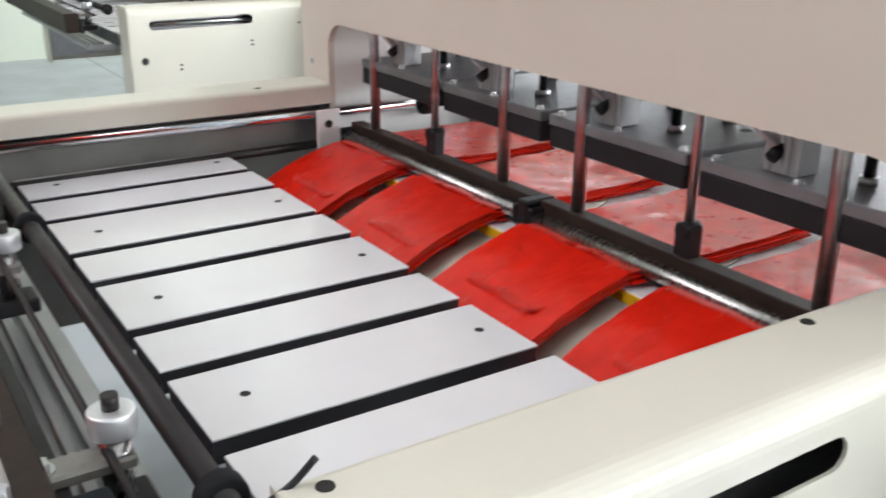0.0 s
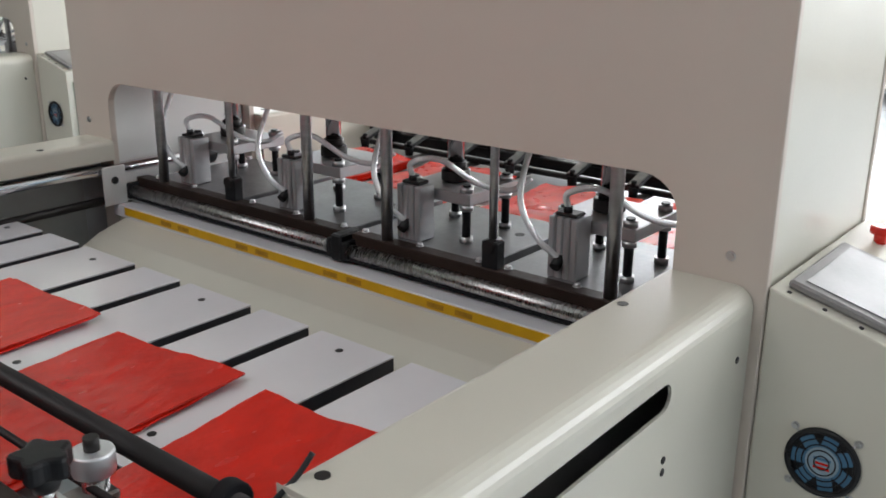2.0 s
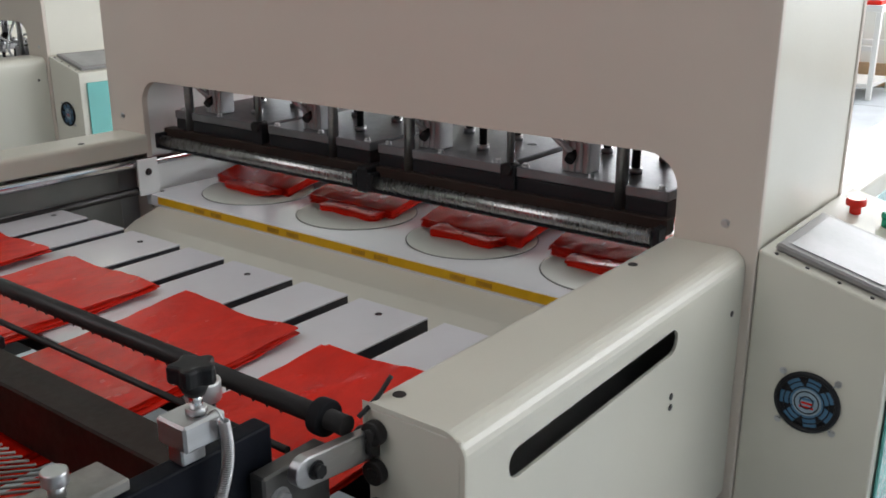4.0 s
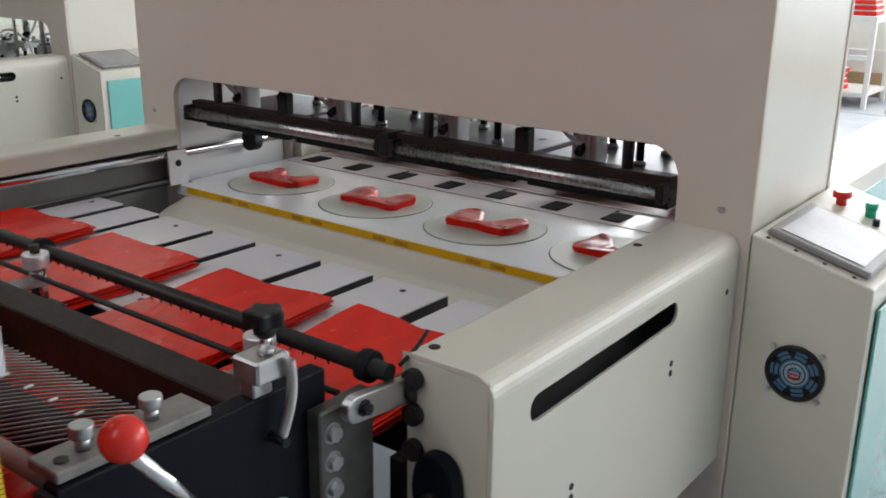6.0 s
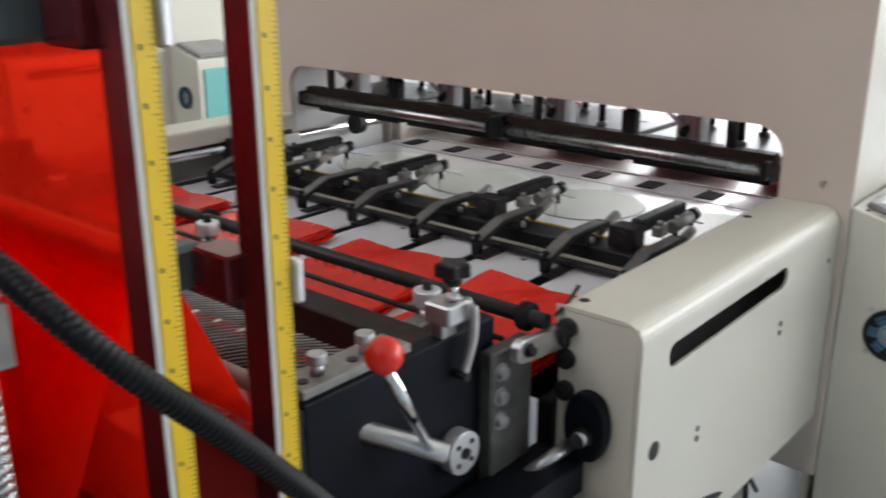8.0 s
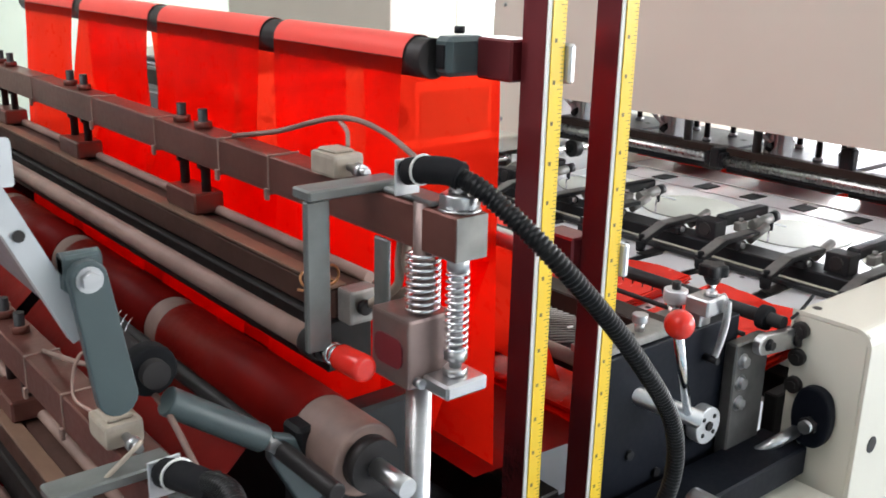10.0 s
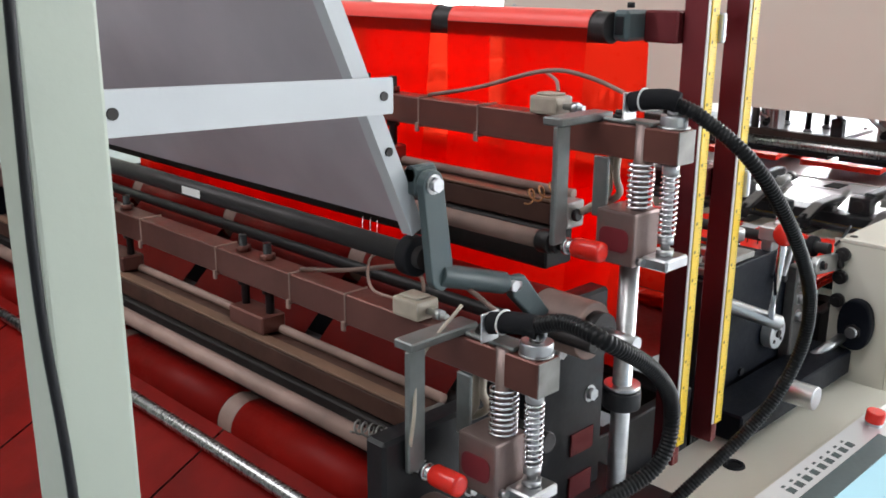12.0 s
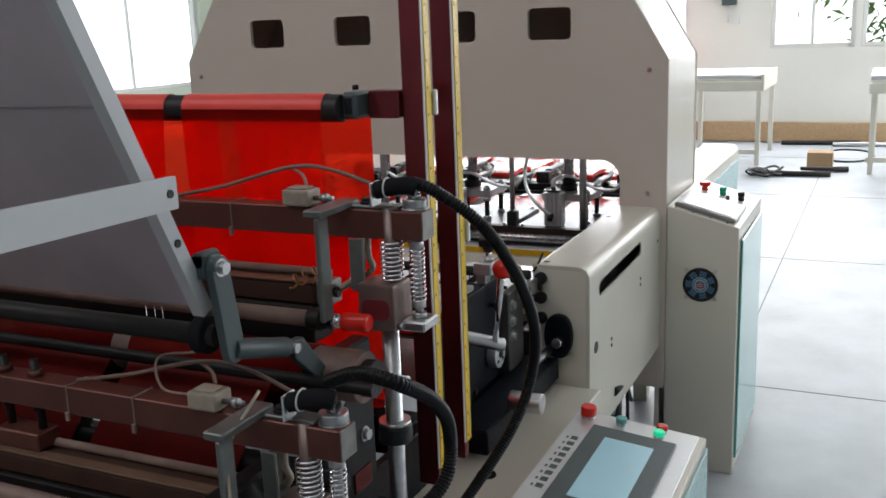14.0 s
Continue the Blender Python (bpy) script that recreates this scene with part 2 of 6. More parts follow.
def solid(name, bm, mat, label, category, kind="", group=""):
    """A thing of a single mesh."""
    me = bpy.data.meshes.new(name)
    bm.to_mesh(me)
    bm.free()
    me.materials.append(mat)
    ob = new(name, me)
    BASE[ob.name] = Vector((0, 0, 0))
    return tagged(ob, label, category, group, kind)


def cut(bm, cutter):
    """The first shape less the second."""
    a, b = bpy.data.meshes.new("a"), bpy.data.meshes.new("b")
    bm.to_mesh(a)
    cutter.to_mesh(b)
    bm.free(), cutter.free()
    oa, ob = new("a", a), new("b", b)
    mod = oa.modifiers.new("cut", "BOOLEAN")
    mod.operation, mod.object, mod.solver = "DIFFERENCE", ob, "EXACT"
    got = bpy.data.meshes.new_from_object(oa.evaluated_get(bpy.context.evaluated_depsgraph_get()))
    out = bmesh.new()
    out.from_mesh(got)
    bpy.data.objects.remove(oa), bpy.data.objects.remove(ob)
    for me in (a, b, got):
        bpy.data.meshes.remove(me)
    return out


def bm_bolt(c, axis, r=0.006, h=0.006):
    """A hexagon head with a washer, proud along the axis."""
    c, a = Vector(c), Vector(axis)
    return joined(bm_cyl(c - a * 0.001, c + a * 0.0015, r * 1.35, 16), bm_cyl(c, c + a * h, r, 6))


# ---- the hall ----
def wall(name, x0, x1, y0, y1, z1, openings, mat, label):
    """A wall with openings through it; openings are (from, to, sill, head) along its length."""
    along_x = x1 - x0 > y1 - y0
    bm = bm_box(x0, x1, y0, y1, 0, z1, 0)
    for a, b, s, h in openings:
        bm = cut(bm, bm_box(a, b, y0 - 1, y1 + 1, s, h, 0) if along_x else bm_box(x0 - 1, x1 + 1, a, b, s, h, 0))
    return solid(name, bm, mat, label, "wall", "structure")


EAST_OPENINGS = [(-4.2, -2.02, 1.17, 3.3), (-1.63, -0.34, 1.17, 3.3), (-0.26, 0.71, 1.17, 3.3), (1.72, 4.06, 1.17, 3.3), (4.53, 6.56, 1.17, 3.3)]
NORTH_OPENINGS = [(5.9, 8.8, 0.85, 3.4)]
SOUTH_OPENINGS = [(-5.5, -2.5, 1.0, 3.4), (-1.5, 1.8, 1.0, 3.4), (2.8, 6.2, 1.0, 3.4), (7.0, 9.1, 1.0, 3.4)]
solid("floor", bm_box(-10, 9.65, -6.6, 9.2, -0.15, 0, 0), CONCRETE, "pale worn concrete slab floor", "floor", "structure")
# the ceiling's unseen opening is cut only for the added overhead lamp
solid("ceiling", cut(bm_box(-10, 9.65, -6.6, 9.2, 4.6, 4.75, 0), bm_box(-5.6, -2.8, -0.9, 4.3, 4, 5, 0)), PLASTER, "white plastered ceiling", "ceiling", "structure")
wall("wall_east", 9.45, 9.65, -6.6, 9.2, 4.6, EAST_OPENINGS, PLASTER, "white plastered wall with wide windows")
wall("wall_south", -10, 9.45, -6.6, -6.4, 4.6, SOUTH_OPENINGS, PLASTER, "white plastered wall with wide windows")
wall("wall_north", -10, 9.45, 9.0, 9.2, 4.6, NORTH_OPENINGS, PALE_GREEN, "pale green plastered wall")
# never in view; its darker grey cuts light bounced onto the sealing section
wall("wall_west", -10, -9.8, -6.4, 9.0, 4.6, [], UNSEEN_WALL_GREY, "unseen grey wall that dims bounced light")
for i in range(5):
    solid("floor_joint", bm_box(-10, 9.45, -5.9 + i * 1.45, -5.895 + i * 1.45, 0, 0.0015, 0), EDGE_DARK, "dark joint between the floor slabs", "floor joint", "structure")
for i in range(7):
    solid("floor_joint", bm_box(-6.3 + i * 2.4, -6.294 + i * 2.4, -6.3, 8.9, 0, 0.0012, 0), EDGE_DARK, "dark joint between the floor slabs", "floor joint", "structure")


# ---- the punching press ----
def build_press():
    press = thing("punching_press", (0.3, 1.01, 0), "cream painted press housing with a wide low opening", "press")
    outline = [(0.0, 0.30), (2.02, 0.30), (2.02, 1.50), (1.72, 1.98), (0.30, 1.98), (0.0, 1.475)]
    face = bm_prism(outline, 0.0, 0.018, "x", 0.003)
    face = cut(face, bm_prism(arc(0.235, 1.06, 0.07, 180, 90) + arc(1.785, 1.06, 0.07, 90, 0) + [(1.855, 0.5), (0.165, 0.5)], -0.1, 0.2, "x"))
    for y0, y1 in ((0.34, 0.50), (0.70, 0.86), (1.135, 1.295), (1.53, 1.69)):
        face = cut(face, bm_prism(round_rect(y0, y1, 1.55, 1.66, 0.018), -0.1, 0.2, "x"))
    part("front_plate", face, CREAM_DULL, press, "cream front plate with four small rounded windows")
    rear = bm_prism(outline, 0.512, 0.53, "x", 0.003)
    rear = cut(rear, bm_box(0.4, 0.7, 0.14, 1.88, 0.62, 1.13, 0))
    part("rear_plate", rear, CREAM_DULL, press)
    for y0, y1 in ((0.003, 0.02), (2.0, 2.017)):
        part("side_panel", bm_box(0.0185, 0.5115, y0, y1, 0.30, 1.478, 0.002), CREAM, press)
    for a, b in (((0.003, 1.474), (0.302, 1.977)), ((2.017, 1.499), (1.718, 1.977))):
        part("sloped_panel", bm_prism([a, b, (b[0], b[1] - 0.02), (a[0] + (0.014 if a[0] < 1 else -0.014), a[1] - 0.012)], 0.0185, 0.5115, "x"), CREAM, press)
    part("roof_panel", bm_box(0.0185, 0.5115, 0.305, 1.715, 1.96, 1.977, 0.002), CREAM, press)
    part("cross_beam", bm_box(0.15, 0.42, 0.022, 1.998, 1.24, 1.40, 0.004), CREAM_DULL, press)
    for y in (0.065, 1.958):
        part("screw", bm_bolt((0, y, 1.015), (-1, 0, 0), 0.0065, 0.004), STEEL, press)
        part("screw", bm_bolt((0, y, 1.44), (-1, 0, 0), 0.0065, 0.004), STEEL, press)
    for y in (0.02, 2.0):
        part("leg_panel", bm_box(0.02, 0.53, min(y, y - 0.017 if y > 1 else y), max(y, y + 0.017 if y < 1 else y), 0.0, 0.299, 0.002), CREAM, press)
    return press


def build_rail(side):
    """The boxed guard rail with a slot; side is 1 for the operator's side and -1 for the far one."""
    def ym(y):
        return y if side == 1 else 2.02 - y
    rail = thing("guard_rail", (-0.45, ym(0.1), 0), "cream painted boxed guard rail with a rounded top edge", "guard rail", "guard rails of the presses")
    prof = [(ym(a), b) for a, b in [(0.176, 0.915), (0.176, 0.958)] + arc(0.164, 0.958, 0.012, 0, 90, 3) + arc(0.053, 0.935, 0.035, 90, 180, 7) + [(0.018, 0.46), (0.023, 0.46)] + arc(0.053, 0.935, 0.030, 180, 90, 6) + [(0.171, 0.965), (0.171, 0.915)]]
    shell = bm_prism(prof, -0.885, -0.002, "x", 0.0)
    bmesh.ops.bevel(shell, geom=[e for e in shell.edges if all(v.co.x < -0.88 for v in e.verts)], offset=0.006, segments=3, affect="EDGES", profile=0.5)
    for f in shell.faces:
        f.smooth = True
    slot = [(-0.79 + 0.022, 0.862 + 0.0), *arc(-0.768, 0.886, 0.022, 270, 90, 6), *arc(-0.312, 0.892, 0.022, 90, -90, 6)]
    shell = cut(shell, bm_prism(slot[1:], ym(0.12), ym(-0.1), "y"))
    for f in shell.faces:
        f.smooth = False
    part("shell", shell, CREAM, rail)
    part("end_plate", bm_box(-0.884, -0.876, *sorted((ym(0.0245), ym(0.1705))), 0.462, 0.963, 0.002), CREAM, rail)
    part("rod_in_slot", bm_cyl((-0.87, ym(0.07), 0.885), (-0.03, ym(0.07), 0.885), 0.012), CHROME, rail)
    part("inner_channel", bm_box(-0.874, -0.004, *sorted((ym(0.10), ym(0.105))), 0.50, 0.963, 0.001), DULL_STEEL, rail)
    for x, z in ((-0.845, 0.9705), (-0.202, 0.9705)):
        part("screw_hole", bm_cyl((x, ym(0.15), z - 0.0012), (x, ym(0.15), z + 0.0006), 0.009), DARK_STEEL, rail)
    for x, z in ((-0.82, 0.728), (-0.655, 0.70), (-0.655, 0.68), (-0.30, 0.79), (-0.30, 0.77), (-0.05, 0.86)):
        r = 0.017 if x < -0.8 else 0.006
        part("plug", bm_cyl((x, ym(0.0165), z), (x, ym(0.02), z), r), DARK_STEEL, rail)
    return rail


def build_cabinet():
    cab = thing("control_cabinet", (0.3, -0.12, 0), "cream cabinet with a sloped top, fan grille and teal side door", "cabinet", "control cabinets")
    prof = [(-0.001, 0.0), (-0.001, 0.975), (-0.246, 0.908), (-0.248, 0.0)]
    part("body", bm_prism(prof, 0.006, 0.60, "x", 0.004), CREAM, cab)
    part("side_door", bm_box(0.04, 0.57, -0.256, -0.2495, 0.05, 0.86, 0.002), TEAL, cab, "teal side door")
    c = Vector((0.006, -0.121, 0.70))
    fan = part("fan_grille", joined(*[bm_tube([c + Vector((-0.006, r * math.cos(a), r * math.sin(a))) for a in np.linspace(0, 2 * math.pi, 33)], 0.0012, 6) for r in (0.012, 0.022, 0.032, 0.042, 0.051)]), DARK_STEEL, cab)
    part("fan_hole", joined(bm_cyl(c + Vector((-0.001, 0, 0)), c + Vector((0.001, 0, 0)), 0.056, 40)), BLACK, cab)
    ring = [c + Vector((-0.004, 0.056 * math.cos(a), 0.056 * math.sin(a))) for a in np.linspace(0, 2 * math.pi, 41)]
    part("fan_ring", bm_tube(ring, 0.005, 8), BLACK, cab)
    part("fan_hub", bm_cyl(c + Vector((-0.0035, 0, 0)), c + Vector((-0.0015, 0, 0)), 0.019, 24), BLACK, cab)
    part("fan_label", bm_cyl(c + Vector((-0.0042, 0, 0)), c + Vector((-0.0036, 0, 0)), 0.027, 28), FAN_LABEL, cab, "pale blue label on the fan's hub")
    for dz, w in ((0.006, 0.014), (-0.002, 0.010), (-0.010, 0.013)):
        part("label_print", bm_box(c.x - 0.0047, c.x - 0.0043, c.y - w, c.y + w, c.z + dz - 0.0022, c.z + dz + 0.0022, 0), RED_PLASTIC if dz < 0 else BLADE, cab)
    for k in range(7):
        a = k * 2 * math.pi / 7
        blade = bm_box(-0.001, 0.0005, 0.02, 0.05, -0.012, 0.012, 0)
        part("fan_blade", blade, BLADE, cab, m=Matrix.Translation(c + Vector((-0.002, 0, 0))) @ Matrix.Rotation(a, 4, "X"))
    for dy in (-0.05, 0.05):
        for dz in (-0.05, 0.05):
            part("screw", bm_bolt(c + Vector((0, dy, dz)), (-1, 0, 0), 0.005, 0.005), STEEL, cab)
            part("grille_foot", bm_tube([c + Vector((-0.005, dy * 0.74, dz * 0.74)), c + Vector((-0.003, dy, dz))], 0.0015, 6), CHROME, cab)
    tilt = Matrix.Translation((0.006, 0, 0.975)) @ Matrix.Rotation(math.atan2(0.07, 0.259), 4, "X")
    def top(x0, x1, y0, y1, z0, z1, bev=0.002):
        bm = bm_box(x0, x1, y0, y1, z0, z1, bev)
        bmesh.ops.transform(bm, matrix=tilt, verts=bm.verts[:])
        return bm
    part("panel_frame", top(0.03, 0.30, -0.235, -0.02, 0.001, 0.016, 0.004), GREY_PANEL, cab, "grey metal screen frame")
    part("screen", top(0.05, 0.28, -0.215, -0.04, 0.0165, 0.018, 0.0005), DULL_STEEL, cab, "blank grey display")
    for i, (mat, y) in enumerate(((RED_PLASTIC, -0.06), (GREEN_PLASTIC, -0.13), (BLACK, -0.20))):
        o = tilt @ Vector((0.42, y, 0.0))
        part("push_button", joined(bm_cyl(o, o + Vector((0, 0, 0.018)), 0.012), bm_cyl(o + Vector((0, 0, 0.018)), o + Vector((0, 0, 0.034)), 0.021 if i == 0 else 0.014, 20, bev=0.004)), mat, cab)
    for i in range(4):
        part("panel_screw", bm_cyl(tilt @ Vector((0.016, -0.03 - 0.06 * i, 0.0)), tilt @ Vector((0.016, -0.03 - 0.06 * i, 0.002)), 0.004, 10), DARK_STEEL, cab)
    o = tilt @ Vector((0.375, -0.155, 0.0))
    part("key_switch", bm_cyl(o, o + Vector((0, 0, 0.016)), 0.008, 16), BLACK, cab)
    return cab


def build_slats():
    table = thing("slat_table", (-0.56, 1.12, 0.5), "white laminate slat table with dark gaps", "slat table")
    rows = [(0.30, 0.495), (0.535, 0.718), (0.752, 0.885), (0.92, 1.118), (1.152, 1.285), (1.318, 1.515), (1.548, 1.680), (1.715, 1.895)]
    for i, (a, b) in enumerate(rows):
        slat = part("slat", bm_box(-0.82, -0.303, a, b, 0.801, 0.805, 0.001), SLAT_WHITE, table)
        part("slat_core", bm_box(-0.819, -0.3035, a + 0.001, b - 0.001, 0.766, 0.8005, 0.001), EDGE_DARK, slat)
        if i % 2:
            for x in (-0.349, -0.74):
                part("screw_hole", bm_cyl((x, (a + b) / 2, 0.8045), (x, (a + b) / 2, 0.8058), 0.0075), BLACK, slat)
    for x in (-0.72, -0.42):
        part("cross_bar", bm_box(x - 0.03, x + 0.03, 0.2, 1.92, 0.70, 0.762, 0.003), DARK_STEEL, table)
    for y in (0.22, 1.90):
        part("side_bar", bm_box(-0.85, -0.29, y - 0.015, y + 0.015, 0.66, 0.765, 0.003), DARK_STEEL, table)
    return table


PRESS = build_press()
RAIL_NEAR, RAIL_FAR = build_rail(1), build_rail(-1)


def build_rear_rail(side):
    """The plain boxed rail that carries on behind the press; side as for the guard rail."""
    def ym(y):
        return y if side == 1 else 2.02 - y
    rail = thing("rear_rail", (1.1, ym(0.1), 0), "cream painted boxed rail behind the press", "guard rail", "rear rails of the presses")
    prof = [(ym(a), b) for a, b in [(0.176, 0.46), (0.176, 0.958)] + arc(0.164, 0.958, 0.012, 0, 90, 3) + arc(0.033, 0.935, 0.035, 90, 180, 7) + [(-0.002, 0.46)]]
    part("shell", bm_prism(prof, 0.532, 1.72, "x", 0.002), CREAM, rail)
    part("outer_panel", bm_box(0.62, 1.70, *sorted((ym(-0.0055), ym(-0.0025))), 0.48, 0.90, 0.001), PALE_TEAL, rail, "pale teal outer panel")
    for x in (0.60, 1.66):
        part("leg", bm_box(x - 0.03, x + 0.03, *sorted((ym(0.05), ym(0.11))), 0.0, 0.459, 0.003), CREAM, rail)
        part("screw", bm_cyl((x, ym(0.10), 0.9695), (x, ym(0.10), 0.9715), 0.007, 14), DARK_STEEL, rail)
    return rail


CABINET = build_cabinet()
REAR_NEAR, REAR_FAR = build_rear_rail(1), build_rear_rail(-1)
SLATS = build_slats()

# a second machine of the same build stands in the next row
NEXT = Vector((0.9, 3.9, 0))
for ob in (PRESS, RAIL_NEAR, RAIL_FAR, REAR_NEAR, REAR_FAR, CABINET, SLATS):
    copy_thing(ob, Matrix.Translation(ob.location + NEXT))


# ---- press table, clamp bar, die heads ----
def build_press_table():
    table = thing("press_table", (0.3, 1.01, 0.3), "white press table with four round nylon anvils", "table")
    bed = bm_box(-0.012, 0.63, 0.185, 1.86, 0.755, 0.79, 0.002)
    part("bed", bed, SLAT_WHITE, table)
    for y in (0.40, 0.805, 1.205, 1.61):
        part("anvil_gap", bm_cyl((0.215, y, 0.789), (0.215, y, 0.7906), 0.171, 64), BLACK, table)
        part("anvil_disc", bm_cyl((0.215, y, 0.789), (0.215, y, 0.7925), 0.168, 64, bev=0.0008), DISC, table)
    part("yellow_tape", bm_box(-0.0165, -0.0125, 0.19, 1.80, 0.766, 0.788, 0.0005), YELLOW, table, "yellow warning tape with dark print")
    for y in np.arange(0.27, 1.72, 0.31):
        for d in (0, 0.075):
            part("print_bar", bm_box(-0.0172, -0.0168, y + d, y + d + 0.045, 0.771, 0.783, 0), TAPE_PRINT, table)
    part("stop_strip", bm_box(0.455, 0.459, 0.185, 1.86, 0.7902, 0.7915, 0), DULL_STEEL, table)
    for y in np.arange(0.34, 1.85, 0.2):
        part("black_pad", bm_box(0.49, 0.58, y, y + 0.06, 0.7902, 0.7935, 0.001), RUBBER, table)
    part("back_edge", bm_box(0.618, 0.630, 0.185, 1.86, 0.7905, 0.7945, 0.001), WHITE, table)
    for x, y in ((0.03, 0.2), (0.03, 1.84), (0.6, 0.6), (0.6, 1.0), (0.6, 1.4)):
        part("screw", bm_cyl((x, y, 0.790), (x, y, 0.7915), 0.007), DARK_STEEL, table)
    prof = [(-0.014, 0.758), (-0.10, 0.735), (-0.17, 0.70), (-0.22, 0.655), (-0.25, 0.60), (-0.252, 0.60), (-0.223, 0.652), (-0.172, 0.694), (-0.10, 0.728), (-0.014, 0.75)]
    part("waste_chute", bm_prism(prof, 0.19, 1.80, "y"), CREAM, table, "cream curved sheet of the waste chute")
    part("rear_shelf", bm_box(0.634, 1.70, 0.185, 1.86, 0.755, 0.788, 0.002), DULL_STEEL, table)
    for x, y in ((0.03, 0.22), (0.03, 1.82), (0.6, 0.22), (0.6, 1.82)):
        part("leg", bm_box(x - 0.03, x + 0.03, y - 0.03, y + 0.03, 0.0, 0.754, 0.003), CREAM, table)
    return table


def build_clamp():
    """The clamp bar with a chrome tube, hung on rods; built in its low place."""
    clamp = thing("clamp_bar", (0.03, 1.02, 0.83), "black clamp bar with a chrome tube hung on steel rods", "clamp bar")
    for a, b in ((0.205, 0.985), (1.02, 1.835)):
        part("bar", bm_box(0.028, 0.066, a, b, 0.822, 0.858, 0.002), BROWN_BEAM, clamp)
        part("tube", bm_cyl((0.012, a + 0.02, 0.822), (0.012, b - 0.012, 0.822), 0.0165, 20), TUBE_STEEL, clamp, "worn steel tube")
        part("rubber_strip", bm_box(0.004, 0.05, a + 0.005, b - 0.005, 0.798, 0.8075, 0.002), RUBBER, clamp)
        for y in (a + 0.008, b - 0.006):
            part("tube_holder", bm_box(-0.006, 0.03, y - 0.008, y + 0.008, 0.80, 0.846, 0.003), BLACK, clamp)
    part("centre_block", bm_box(-0.008, 0.07, 0.986, 1.019, 0.796, 0.860, 0.004), BLACK, clamp)
    for y in (0.321, 0.893, 1.148, 1.731):
        part("rod", bm_cyl((0.05, y, 0.850), (0.05, y, 1.42), 0.0135), STEEL, clamp)
    for y in (0.599, 1.431):
        part("thin_rod", bm_cyl((0.05, y, 0.92), (0.05, y, 1.42), 0.009), STEEL, clamp)
        lug = part("lug", bm_box(0.036, 0.066, y - 0.02, y + 0.02, 0.851, 0.915, 0.003), BLACK, clamp)
        part("joint", bm_cyl((0.03, y, 0.905), (0.07, y, 0.905), 0.014), DARK_STEEL, lug)
    return clamp


DIE_PLATE = material("die_plate_steel", (0.22, 0.22, 0.23), 0.4, metal=0.6, vary=0.25, scale=11)
DIE_ALLOY = material("matt_alloy", (0.46, 0.46, 0.47), 0.38, metal=0.6, vary=0.15, scale=14)


def build_die(y):
    """A die head over an anvil; built in its low place."""
    die = thing("die_head", (0.215, y, 0.82), "steel die plate with black bolts, alloy cylinder and clear hoses", "die head", "die heads of the press")
    part("die_board", bm_box(0.072, 0.43, y - 0.185, y + 0.185, 0.7915, 0.8345, 0.002), BLACK, die, "black die board")
    part("base_plate", bm_box(0.070, 0.432, y - 0.187, y + 0.187, 0.835, 0.857, 0.002), DIE_PLATE, die)
    part("upper_plate", bm_box(0.160, 0.345, y - 0.08, y + 0.11, 0.945, 0.972, 0.002), DIE_ALLOY, die)
    for dx in (0.175, 0.325):
        for dy in (-0.06, 0.09):
            b = part("bolt", joined(bm_cyl((dx, y + dy, 0.857), (dx, y + dy, 0.99), 0.0095, 14)), BLACK, die)
            for z in (0.8575, 0.931, 0.9725):
                part("nut", bm_cyl((dx, y + dy, z), (dx, y + dy, z + 0.013), 0.0165, 6), STEEL, b)
    cylblock = joined(*[bm_box(0.10, 0.155, y + 0.015 + d, y + 0.029 + d, 0.8575, 0.985, 0.003) for d in (0, 0.019, 0.034, 0.053)], bm_box(0.106, 0.149, y + 0.02, y + 0.078, 0.8575, 0.982, 0))
    part("air_cylinder", cylblock, DIE_ALLOY, die, "ribbed alloy air cylinder")
    part("cylinder_cap", bm_box(0.108, 0.147, y + 0.024, y + 0.074, 0.9855, 0.993, 0.003), DARK_STEEL, die)
    part("piston_rod", bm_cyl((0.25, y + 0.03, 0.9725), (0.25, y + 0.03, 1.30), 0.020), CHROME, die)
    part("collar", joined(bm_cyl((0.25, y + 0.03, 0.9725), (0.25, y + 0.03, 1.0), 0.034, 24, bev=0.004), bm_cyl((0.25, y + 0.03, 1.0), (0.25, y + 0.03, 1.018), 0.027, 6)), DARK_STEEL, die)
    for k, pts in enumerate((
            [(0.12, y + 0.05, 1.0), (0.11, y + 0.045, 1.035), (0.14, y - 0.01, 1.045), (0.17, y - 0.09, 1.0), (0.21, y - 0.15, 0.985), (0.25, y - 0.18, 1.01)],
            [(0.10, y + 0.055, 0.90), (0.085, y + 0.10, 0.94), (0.10, y + 0.15, 1.0), (0.15, y + 0.17, 1.08), (0.2, y + 0.15, 1.2)])):
        part("air_hose", bm_tube(curve_points(pts, 8), 0.0066, 10), CLEAR_TUBE, die, "clear air hose")
    part("fitting", bm_cyl((0.085, y + 0.055, 0.885), (0.115, y + 0.055, 0.905), 0.011), BLACK, die)
    part("fitting", bm_cyl((0.12, y + 0.05, 0.993), (0.12, y + 0.05, 1.006), 0.009), BLACK, die)
    for dx, dy in ((0.085, -0.165), (0.085, 0.165), (0.415, -0.165), (0.415, 0.165), (0.085, 0.0)):
        part("screw", bm_bolt((dx, y + dy, 0.857), (0, 0, 1), 0.007, 0.008), STEEL, die)
    part("plate_hole", bm_cyl((0.30, y - 0.12, 0.8566), (0.30, y - 0.12, 0.8576), 0.012), BLACK, die)
    return die


TABLE = build_press_table()
CLAMP = build_clamp()
DIES = [build_die(y) for y in (0.40, 0.805, 1.205, 1.61)]


